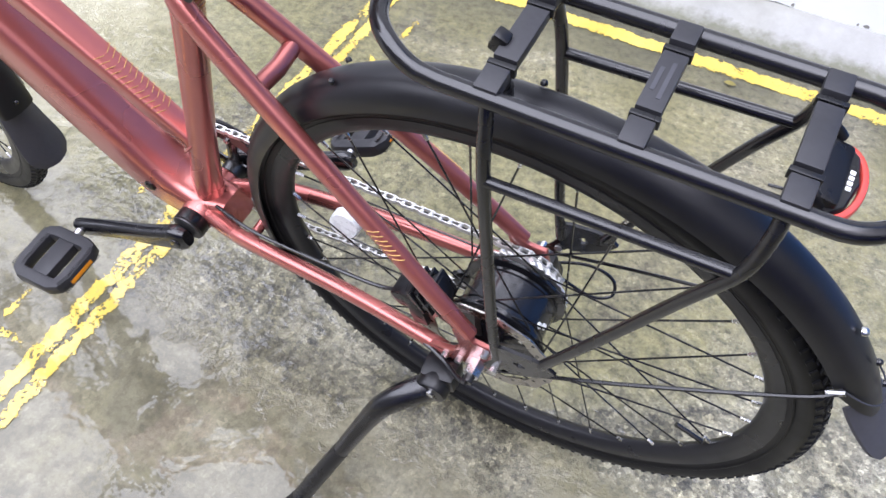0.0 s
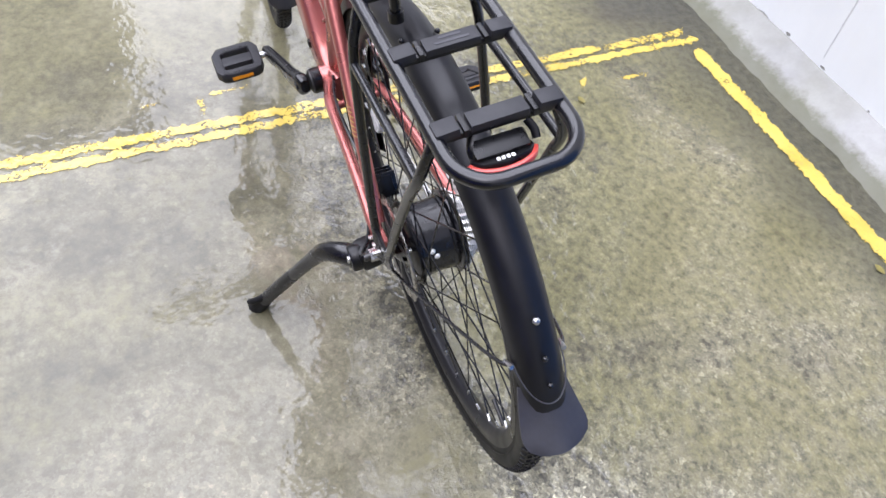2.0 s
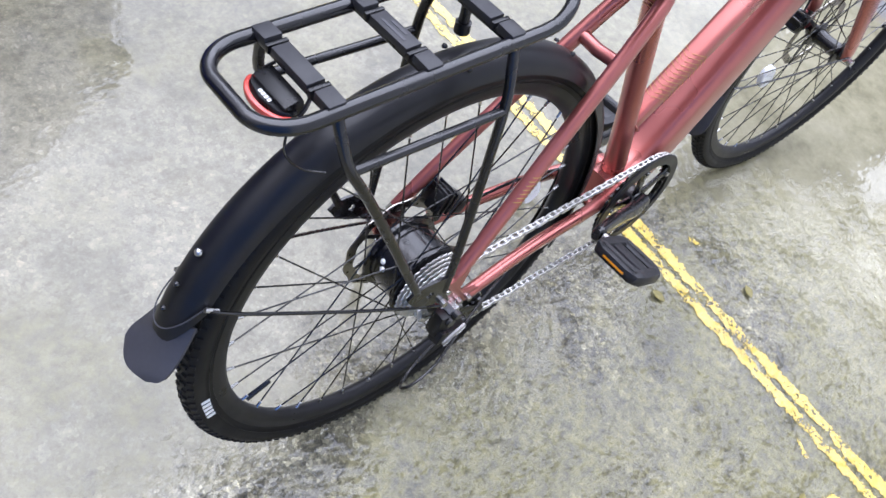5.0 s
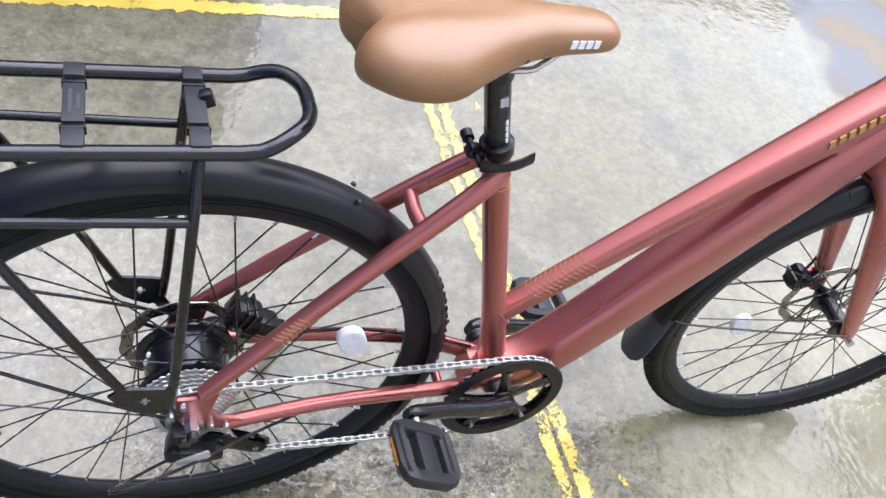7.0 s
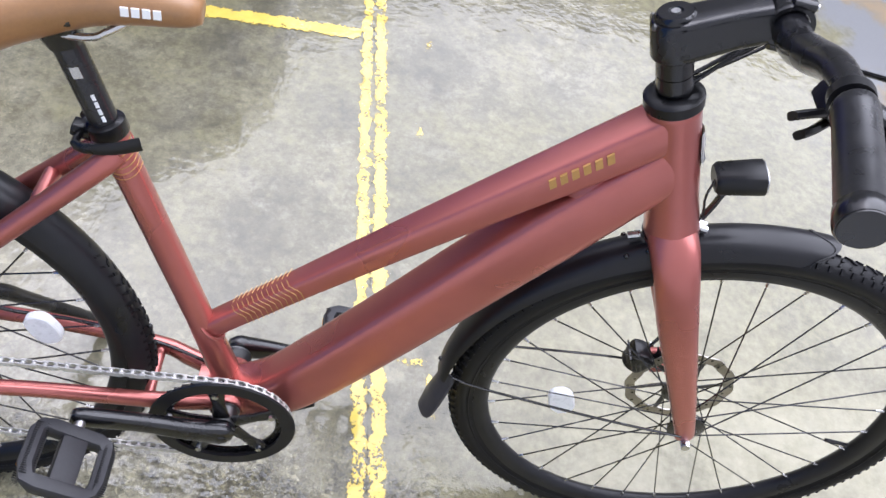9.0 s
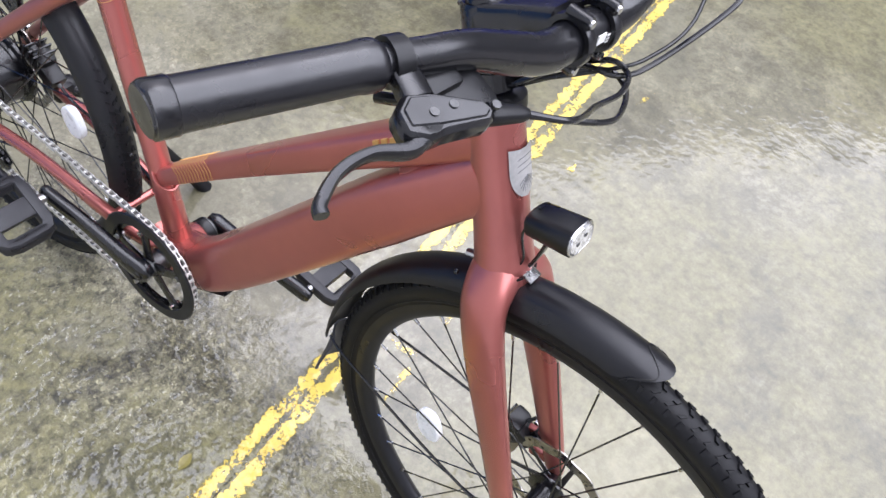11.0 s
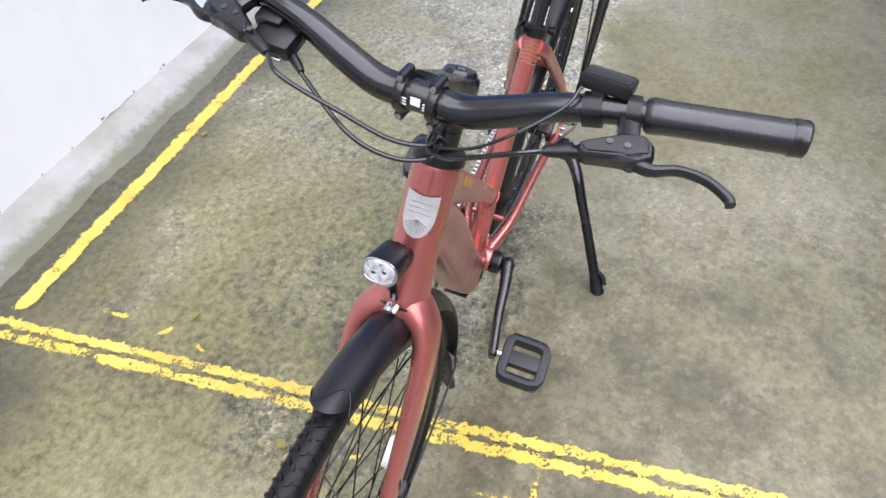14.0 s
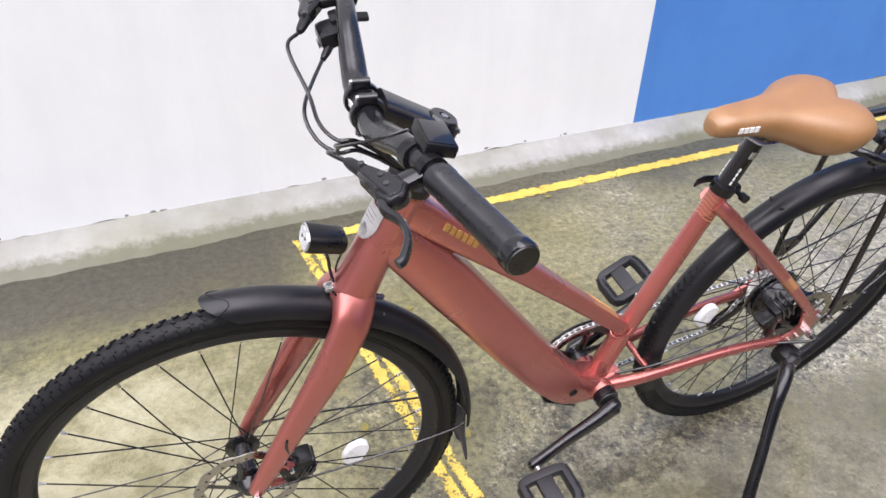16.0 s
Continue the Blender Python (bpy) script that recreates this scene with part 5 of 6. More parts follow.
    part("shift_window", slab((0.016, 0.022, 0.003), xform(o.x + 0.03, o.y + 0.015, o.z - 0.036, (1, 0, -0.3)), 0.001), STEEL, bar)
    for k, (dx, dz) in enumerate(((-0.012, -0.034), (-0.02, -0.02))):
        t = smooth_path([o + V(0.012, 0.005, -0.028), o + V(dx * 0.6, -0.012, dz), o + V(dx * 1.6, -0.02, dz - 0.002)], 4)
        part("shift_trigger", tube(t, [(0.0035, 0.006)] * len(t), segs=10, power=3.0), MATTE, bar)
    part("barrel_adjuster", tube([at(-0.140) + V(0.019, 0, -0.028), at(-0.124) + V(0.027, 0, -0.028), at(-0.116) + V(0.0315, 0, -0.028)], [0.0052, 0.0052, 0.0036], segs=12), MATTE, bar)
    # hoses and cables that loop in front of the head tube and enter the headset
    enter = HT + HAX * 0.024
    loops = (
        [hoses[-1], hoses[-1] + V(0.018, 0.028, -0.006), bc + V(0.054, -0.050, -0.008), bc + V(0.050, -0.006, -0.020), bc + V(0.036, 0.024, -0.024), bc + V(0.010, 0.024, -0.030), enter + V(0.012, 0.008, 0.004)],
        [at(-0.138) + V(0.020, 0.0, -0.028), at(-0.112) + V(0.034, 0.0, -0.028), bc + V(0.060, -0.045, -0.022), bc + V(0.055, -0.002, -0.036), bc + V(0.036, 0.028, -0.038), bc + V(0.010, 0.026, -0.040), enter + V(0.014, 0.004, 0.0)],
        [hoses[1], hoses[1] + V(0.012, -0.026, -0.006), bc + V(0.044, 0.052, -0.022), bc + V(0.030, 0.024, -0.032), bc + V(-0.004, 0.014, -0.040), enter + V(0.016, 0.0, 0.004)],
        [at(0.158) + V(0.004, -0.014, 0.020), at(0.135) + V(0.026, 0, 0.012), bc + V(0.046, 0.085, 0.008), bc + V(0.040, 0.045, -0.016), bc + V(0.018, 0.022, -0.034), enter + V(0.014, 0.004, 0.004)],
    )
    for k, pts in enumerate(loops):
        part("cable", tube(smooth_path(pts, 8), 0.0024 if k < 3 else 0.0017, segs=8), BLACK, bar, "black outer cable")
    # headlamp on its bracket at the fork crown
    lm = xform(0.984, -0.005, 0.776, (1, 0, 0.29))
    bm = bmesh.new()
    sweep(bm, [lm @ V(x, 0, 0) for x in (-0.026, -0.022, 0.018, 0.024)], [(0.016, 0.010), (0.019, 0.0135), (0.0205, 0.015), (0.0205, 0.015)], 24, YX, 3.0)
    hl = part("headlamp", bm, MATTE, bike, "black square headlamp with a clear silver lens", STEER)
    bm = tube([lm @ V(x, 0, 0) for x in (0.0235, 0.0262)], [(0.0188, 0.0132), (0.017, 0.0115)], segs=24, ref=YX, power=2.6)
    part("lamp_lens", bm, LAMPGLASS, hl, "clear faceted lens")
    ringp = [lm @ V(0.0245, 0.0192 * math.copysign(abs(math.cos(a)) ** 0.7, math.cos(a)), 0.0136 * math.copysign(abs(math.sin(a)) ** 0.8, math.sin(a))) for a in [2 * math.pi * k / 28 for k in range(28)]]
    part("lens_rim", tube(ringp, 0.0014, segs=7, closed=True), STEEL, hl, "silver lens rim")
    for s in (-1, 1):
        part("lamp_led", slab((0.0012, 0.0045, 0.003), lm @ Matrix.Translation((0.0264, s * 0.006, 0.002 * s)), 0.0005), DARKSTEEL, hl)
    part("lamp_bracket", tube(smooth_path([(0.974, 0, 0.708), (0.978, 0, 0.728), (0.980, 0, 0.745), (0.984, 0, 0.762)], 4), [(0.005, 0.0022)] * 13, segs=8, ref=YX, power=3.0), BLACK, hl)
    for s in (-1, 1):
        part("bracket_bolt", rod(bmesh.new(), (0.973, s * 0.004, 0.697), (0.985, s * 0.004, 0.695), 0.0045, 8), STEEL, hl)
    part("lamp_wire", tube(smooth_path([(0.962, -0.006, 0.785), (0.958, -0.012, 0.75), (0.968, -0.01, 0.716), (0.956, -0.012, 0.69)], 5), 0.0014, segs=6), BLACK, hl)


make_cockpit()


def make_drivetrain():
    ring_y = -0.053
    # chainring with five windows
    bm = bmesh.new()
    teeth = 42
    pts = []
    lay = {}
    for side, y in ((0, ring_y - 0.0013), (1, ring_y + 0.0013)):
        for k in range(teeth * 2):
            a = math.pi * k / teeth
            for i, r in enumerate((0.0685, 0.0890 + (0.0026 if k % 2 else -0.0022))):
                lay[side, i, k] = bm.verts.new(hub_point(BB, a, r, y))
    m2 = teeth * 2
    for k in range(m2):
        q = (k + 1) % m2
        bm.faces.new((lay[0, 0, k], lay[0, 1, k], lay[0, 1, q], lay[0, 0, q]))
        bm.faces.new((lay[1, 0, k], lay[1, 0, q], lay[1, 1, q], lay[1, 1, k]))
        bm.faces.new((lay[0, 1, k], lay[1, 1, k], lay[1, 1, q], lay[0, 1, q]))
        bm.faces.new((lay[0, 0, k], lay[0, 0, q], lay[1, 0, q], lay[1, 0, k]))
    ring = part("chainring", bm, BLACK, bike, "black chainring with a chain guard")
    bm = lathe(bmesh.new(), [(0.077, ring_y - 0.010), (0.0945, ring_y - 0.0095), (0.096, ring_y - 0.0075), (0.0945, ring_y - 0.0055), (0.077, ring_y - 0.0055)], BB, 72, closed=True)
    part("chain_guard", bm, PLASTIC, ring, "black plastic chain guard ring")
    for k in range(5):
        a = 2 * math.pi * k / 5 + 0.45
        bm = tube([hub_point(BB, a, 0.016, ring_y - 0.004), hub_point(BB, a, 0.045, ring_y - 0.004), hub_point(BB, a, 0.078, ring_y - 0.004)], [(0.003, 0.011), (0.003, 0.008), (0.003, 0.012)], segs=10, ref=YX, power=3.0)
        part("spider_arm", bm, BLACK, ring)
        part("ring_bolt", rod(bmesh.new(), hub_point(BB, a, 0.07, ring_y - 0.012), hub_point(BB, a, 0.07, ring_y + 0.004), 0.0042, 8), STEEL, ring)
    axle = part("crank_axle", lathe(bmesh.new(), [(0.012, -0.072), (0.017, -0.055), (0.017, -0.04), (0.019, -0.038), (0.019, 0.038), (0.021, 0.040), (0.021, 0.056), (0.013, 0.06)], BB, 28), DARKSTEEL, bike, "black bracket axle")
    part("bearing_cup", lathe(bmesh.new(), [(0.021, 0.037), (0.0225, 0.039), (0.0225, 0.053), (0.02, 0.055)], BB, 24), MATTE, axle)
    # cranks: right one backward, left one forward
    ends = {-1: V(0.300, -0.100, 0.345), 1: V(0.630, 0.100, 0.236)}
    for s in (-1, 1):
        e = ends[s]
        hubp = BB + V(0, s * 0.071, 0)
        d = (e - hubp).normalized()
        p = smooth_path([hubp - d * 0.014, hubp, hubp + (e - hubp) * 0.25 + V(0, s * 0.001, 0), hubp + (e - hubp) * 0.6 + V(0, -s * 0.001, 0), e, e + d * 0.013], 5)
        bm = tube(p, along([(0.008, 0.012), (0.0125, 0.020), (0.011, 0.0165), (0.0095, 0.014), (0.009, 0.0145), (0.006, 0.009)], 5), segs=16, ref=YX, power=2.8)
        cr = part("crank_arm", bm, BLACK, bike, "black crank arm")
        part("crank_bolt", lathe(bmesh.new(), [(0.0085, s * 0.0), (0.0085, s * 0.0125), (0.006, s * 0.014)], hubp, 14), BLACK, cr)
        # pedal: cage, middle bridge, axle, reflectors
        pc = e + V(0.0, s * 0.058, -0.002)
        tilt = Matrix.Rotation(radians(30 if s < 0 else 8), 4, "Y")
        pm = Matrix.Translation(pc) @ tilt @ Matrix.Scale(0.9, 4)
        bm = bmesh.new()
        loop = [(0.043, -0.033), (0.046, -0.026), (0.046, 0.022), (0.041, 0.037), (0.031, 0.042), (-0.031, 0.042), (-0.041, 0.037), (-0.046, 0.022), (-0.046, -0.026), (-0.043, -0.033), (-0.031, -0.037), (0.031, -0.037)]
        sweep(bm, [pm @ V(x, s * y, 0) for x, y in loop], [(0.0105, 0.0095)] * len(loop), 10, (0, 0, 1), 4.0, closed=True)
        ped = part("pedal", bm, BARGREY, bike, "black plastic platform pedal with amber reflectors")
        part("pedal_bridge", slab((0.034, 0.076, 0.018), pm @ Matrix.Translation((0, s * 0.002, 0)), 0.004), BARGREY, ped)
        part("pedal_axle", tube([e, e + V(0, s * 0.028, -0.001)], 0.0065, segs=12), STEEL, ped)
        # grip grain on the treads
        verts, faces = [], []
        for i in range(24):
            for tr in (-1, 1):
                for face in (-1, 1):
                    x0, y0 = tr * 0.046, s * (-0.034 + 0.0031 * i)
                    b0 = len(verts)
                    for dx, dy in ((-0.0085, -0.0009), (0.0085, -0.0009), (0.0085, 0.0009), (-0.0085, 0.0009)):
                        verts.append(tuple(pm @ V(x0 + dx, y0 + dy, face * 0.0105)))
                    verts.append(tuple(pm @ V(x0 - 0.0085, y0, face * 0.0114)))
                    verts.append(tuple(pm @ V(x0 + 0.0085, y0, face * 0.0114)))
                    faces += [(b0, b0 + 1, b0 + 5, b0 + 4), (b0 + 2, b0 + 3, b0 + 4, b0 + 5), (b0, b0 + 4, b0 + 3), (b0 + 1, b0 + 2, b0 + 5)]
        me = bpy.data.meshes.new("tread_texture")
        me.from_pydata(verts, [], faces)
        me.materials.append(MATTE)
        rg = new("tread_texture", me)
        rg.parent = ped
        tagged(rg, kind="stuff")
        for fx in (-1,):
            part("pedal_reflector", slab((0.003, 0.044, 0.010), pm @ Matrix.Translation((fx * 0.0552, s * 0.002, -0.001)), 0.001), AMBER, ped, "amber reflector")
    # derailleur under the right dropout
    bm = slab((0.03, 0.022, 0.04), xform(0.008, -0.083, 0.325, (1, 0, -0.25)), 0.006)
    der = part("derailleur", bm, MATTE, bike, "black rear derailleur with a silver plate")
    part("derailleur_hanger", plate([(0.01, 0.345), (0.036, 0.345), (0.034, 0.31), (0.012, 0.31)], 0.006, Matrix.Translation((0, -0.074, 0)), 0.001), STEEL, der)
    part("mount_bolt", rod(bmesh.new(), (0.012, -0.074, 0.334), (0.012, -0.098, 0.334), 0.0075, 10), DARKSTEEL, der)
    part("parallelogram", slab((0.062, 0.02, 0.022), xform(0.020, -0.089, 0.300, (0.9, 0.1, -0.42)), 0.005), MATTE, der)
    part("silver_plate", slab((0.042, 0.003, 0.013), xform(0.022, -0.1005, 0.303, (0.93, 0.06, 0.3)), 0.003), BADGE, der, "silver maker's plate")
    part("lower_knuckle", slab((0.026, 0.024, 0.028), xform(0.048, -0.078, 0.282, (1, 0, 0)), 0.007), MATTE, der)
    pul = [V(0.048, -0.062, 0.288), V(0.105, -0.060, 0.250)]
    for p in pul:
        pts = []
        for j in range(24):
            a = math.pi * j / 12 + 0.1
            r = 0.0185 + (0.002 if j % 2 else -0.0015)
            pts.append((p.x + r * math.cos(a), p.z + r * math.sin(a)))
        part("jockey_wheel", plate(pts, 0.0045, Matrix.Translation((0, p.y, 0))), BLACK, der)
        part("jockey_bolt", rod(bmesh.new(), p + V(0, -0.009, 0), p + V(0, 0.008, 0), 0.004, 8), STEEL, der)
    for dy in (-0.0065, 0.0065):
        bm = tube([pul[0] + V(-0.012, dy, 0.008), pul[0] + V(0, dy, 0), pul[1] + V(0, dy, 0), pul[1] + V(0.012, dy, -0.008)], [(0.001, 0.009), (0.001, 0.013), (0.001, 0.013), (0.001, 0.008)], segs=12, ref=YX, power=2.4)
        part("cage_plate", bm, MATTE, der)
    loop = smooth_path([(0.16, -0.062, 0.318), (0.09, -0.080, 0.306), (0.03, -0.100, 0.296), (-0.03, -0.122, 0.300), (-0.066, -0.124, 0.290), (-0.074, -0.112, 0.272), (-0.052, -0.100, 0.270), (-0.02, -0.095, 0.288), (0.0, -0.094, 0.300)], 8)
    part("gear_cable", tube(loop, 0.0022, segs=7), BLACK, der, "black gear cable")
    # chain, link by link
    cr, rr = 0.0890, 0.0405
    cog = RC + V(0, ring_y, 0)
    ringc = BB + V(0, ring_y, 0)
    path = []
    for k in range(17):
        a = radians(92 + (232 - 92) * k / 16)
        path.append(hub_point(cog, a, rr, -0.008 if k > 8 else -0.003))
    path.append(V(0.028, -0.060, 0.302))
    for k in range(6):
        a = radians(170 - 110 * k / 5 - 60)
        path.append(hub_point(pul[0], a + math.pi * 0.25, 0.0195, 0.0) + V(0.0, 0, -0.0))
    for k in range(7):
        a = radians(190 + 100 * k / 6)
        path.append(hub_point(pul[1], a, 0.0195, 0.0))
    for k in range(17):
        a = radians(-93 + 183 * k / 16)
        path.append(hub_point(ringc, a, cr, 0.0))
    return path, der


chain_path, derailleur = make_drivetrain()


def resample(path, step, closed=True):
    pts = list(path) + ([path[0]] if closed else [])
    total = sum((b - a).length for a, b in zip(pts, pts[1:]))
    n = int(round(total / step / 2)) * 2
    out, want, run = [], 0.0, 0.0
    for a, b in zip(pts, pts[1:]):
        seg = (b - a).length
        while want <= run + seg and len(out) < n:
            out.append(a + (b - a) * ((want - run) / seg))
            want += total / n
        run += seg
    return out


def make_chain():
    """Outer and inner links in turn, round cog, pulleys and ring."""
    link_pts = resample(chain_path, 0.0127)
    chain = part("chain", tube(chain_path, 0.0012, segs=5, closed=True), DARKSTEEL, bike, "silver bicycle chain")
    meshes = {}
    for kind, half_y in (("outer", 0.0036), ("inner", 0.0024)):
        bm = bmesh.new()
        for s in (-1, 1):
            outline = []
            for k in range(20):
                t = 2 * math.pi * k / 20
                x = 0.0064 * (1 if math.cos(t) > 0 else -1) + 0.0040 * math.cos(t)
                z = 0.0040 * math.sin(t) * (0.8 if abs(math.cos(t)) < 0.3 else 1.0)
                outline.append((x, z))
            b2 = plate(outline, 0.0011, Matrix.Translation((0, s * half_y, 0)))
            tmp = bpy.data.meshes.new("tmp")
            b2.to_mesh(tmp)
            b2.free()
            bm.from_mesh(tmp)
            bpy.data.meshes.remove(tmp)
        for x in (-0.0064, 0.0064):
            rod(bm, (x, -half_y - 0.0006, 0), (x, half_y + 0.0006, 0), 0.0030 if kind == "inner" else 0.0017, 8)
        meshes[kind] = bm
    obs = {}
    n = len(link_pts)
    for k in range(n):
        a, b = link_pts[k], link_pts[(k + 1) % n]
        c = (a + b) / 2
        d = (b - a)
        m = xform(c.x, c.y, c.z, d, (0, 0, 1) if abs(d.normalized().z) < 0.95 else (1, 0, 0))
        # keep the pins across the bicycle
        xax = d.normalized()
        yax = (V(0, 1, 0) - xax * xax.y).normalized()
        zax = xax.cross(yax)
        m = Matrix(((xax.x, yax.x, zax.x, c.x), (xax.y, yax.y, zax.y, c.y), (xax.z, yax.z, zax.z, c.z), (0, 0, 0, 1)))
        kind = "outer" if k % 2 else "inner"
        if kind not in obs:
            obs[kind] = part("chain_link", meshes[kind], CHAINM, chain, "", m)
        else:
            ob = new("chain_link", obs[kind].data)
            ob.parent = chain
            ob.matrix_basis = m


make_chain()


def make_rear_brake_and_stand():
    bm = slab((0.044, 0.034, 0.034), xform(0.094, 0.044, 0.402, (0.85, 0, -0.45)), 0.011)
    slab((0.034, 0.03, 0.026), xform(0.120, 0.043, 0.380, (0.85, 0, -0.5)), 0.006, bm=bm)
    slab((0.02, 0.012, 0.05), xform(0.106, 0.053, 0.364, (0.95, 0, -0.2)), 0.004, bm=bm)
    cal = part("rear_brake_caliper", bm, MATTE, bike, "black rear disc brake caliper")
    for k in range(3):
        part("cooling_fin", slab((0.003, 0.040, 0.036), xform(0.080 + 0.010 * k, 0.044, 0.410 - 0.005 * k, (0.85, 0, -0.45)), 0.0008), BLACK, cal)
    part("hose_joint", tube([(0.126, 0.043, 0.379), (0.138, 0.043, 0.368)], [0.006, 0.0045], segs=10), DARKSTEEL, cal)
    part("caliper_bolt", rod(bmesh.new(), (0.088, 0.058, 0.404), (0.088, 0.0655, 0.404), 0.0034, 8), DARKSTEEL, cal)
    part("brake_hose", tube(smooth_path([(0.132, 0.043, 0.372), (0.17, 0.044, 0.354), (0.26, 0.044, 0.345), (0.36, 0.036, 0.326), (0.43, 0.02, 0.312)], 6), 0.0026, segs=8), BLACK, cal)
    part("motor_wire", tube(smooth_path([(0.022, 0.1, 0.346), (0.036, 0.096, 0.338), (0.060, 0.082, 0.330), (0.092, 0.070, 0.325), (0.13, 0.061, 0.326)], 6), 0.003, segs=8), BLACK, cal)
    # kickstand
    bm = slab((0.044, 0.036, 0.034), xform(0.062, 0.084, 0.298, (1, 0.1, -0.1)), 0.010)
    lathe(bm, [(0.004, 0.113), (0.0185, 0.1125), (0.0205, 0.110), (0.0205, 0.092), (0.018, 0.086)], (0.064, 0, 0.294), 24)
    stand = part("kickstand", bm, MATTE, bike, "black kickstand swung out to the side")
    foot = V(0.216, 0.276, 0.036)
    leg = smooth_path([(0.066, 0.101, 0.292), (0.088, 0.123, 0.286), (0.111, 0.143, 0.268), (0.128, 0.162, 0.236), (0.152, 0.194, 0.181), (0.184, 0.235, 0.108), (0.202, 0.259, 0.064)], 6)
    part("stand_leg", tube(leg, along([(0.018, 0.014), (0.0165, 0.0135), (0.0145, 0.0125), (0.0122, 0.0115), (0.0108, 0.0108), (0.0104, 0.0104), (0.010, 0.010)], 6), segs=14), BLACK, stand)
    d = (leg[-1] - leg[-8]).normalized()
    part("stand_sleeve", tube([leg[-13], leg[-7], leg[-1] + d * 0.01], [(0.0112, 0.0112), (0.0118, 0.0118), (0.012, 0.012)], segs=14), MATTE, stand)
    part("stand_foot", tube(smooth_path([leg[-1] - d * 0.012, leg[-1] + d * 0.014, foot, foot + V(0.008, 0.010, -0.004)], 5), along([(0.0122, 0.0122), (0.0145, 0.015), (0.014, 0.018), (0.009, 0.014)], 5), segs=14), RUBBER, stand, "black rubber foot")
    part("stand_toe", tube(smooth_path([leg[-3] + V(-0.004, 0.0, 0.012), leg[-1] + V(-0.004, 0.012, 0.016), leg[-1] + V(0.006, 0.02, 0.004)], 4), 0.006, segs=9), RUBBER, stand)
    part("stand_bolt", lathe(bmesh.new(), [(0.0065, 0.108), (0.0065, 0.1155), (0.004, 0.117)], (0.064, 0, 0.294), 10), STEEL, stand, "steel pivot bolt")


make_rear_brake_and_stand()


def foot_plate(y):
    """The rack's foot: a thin plate with a cross-shaped window and a neck down to the dropout."""
    bm = bmesh.new()
    cx, cz, w, l = -0.030, 0.416, 0.0022, 0.0062
    cross = [(l, w), (w, w), (w, l), (-w, l), (-w, w), (-l, w), (-l, -w), (-w, -w), (-w, -l), (w, -l), (w, -w), (l, -w)]
    rim = [(0.002, 0.419), (0.0, 0.432), (-0.014, 0.437), (-0.042, 0.441), (-0.056, 0.441), (-0.068, 0.431), (-0.060, 0.417), (-0.050, 0.406), (-0.038, 0.397), (-0.02, 0.388), (-0.010, 0.392), (0.0, 0.404)]
    lay = [[[bm.verts.new((px, y + dy, pz)) for px, pz in pts] for pts in (rim, [(cx + a, cz + b) for a, b in cross])] for dy in (-0.002, 0.002)]
    n = len(rim)
    for k in range(n):
        q = (k + 1) % n
        for side in lay:
            bm.faces.new((side[0][k], side[0][q], side[1][q], side[1][k]))
        for ring in (0, 1):
            bm.faces.new((lay[0][ring][k], lay[0][ring][q], lay[1][ring][q], lay[1][ring][k]))
    sweep(bm, [(-0.012, y, 0.402), (-0.004, y, 0.386), (0.006, y, 0.372)], [(0.002, 0.010), (0.002, 0.0085), (0.002, 0.006)], 10, YX, 3.0)
    return bm


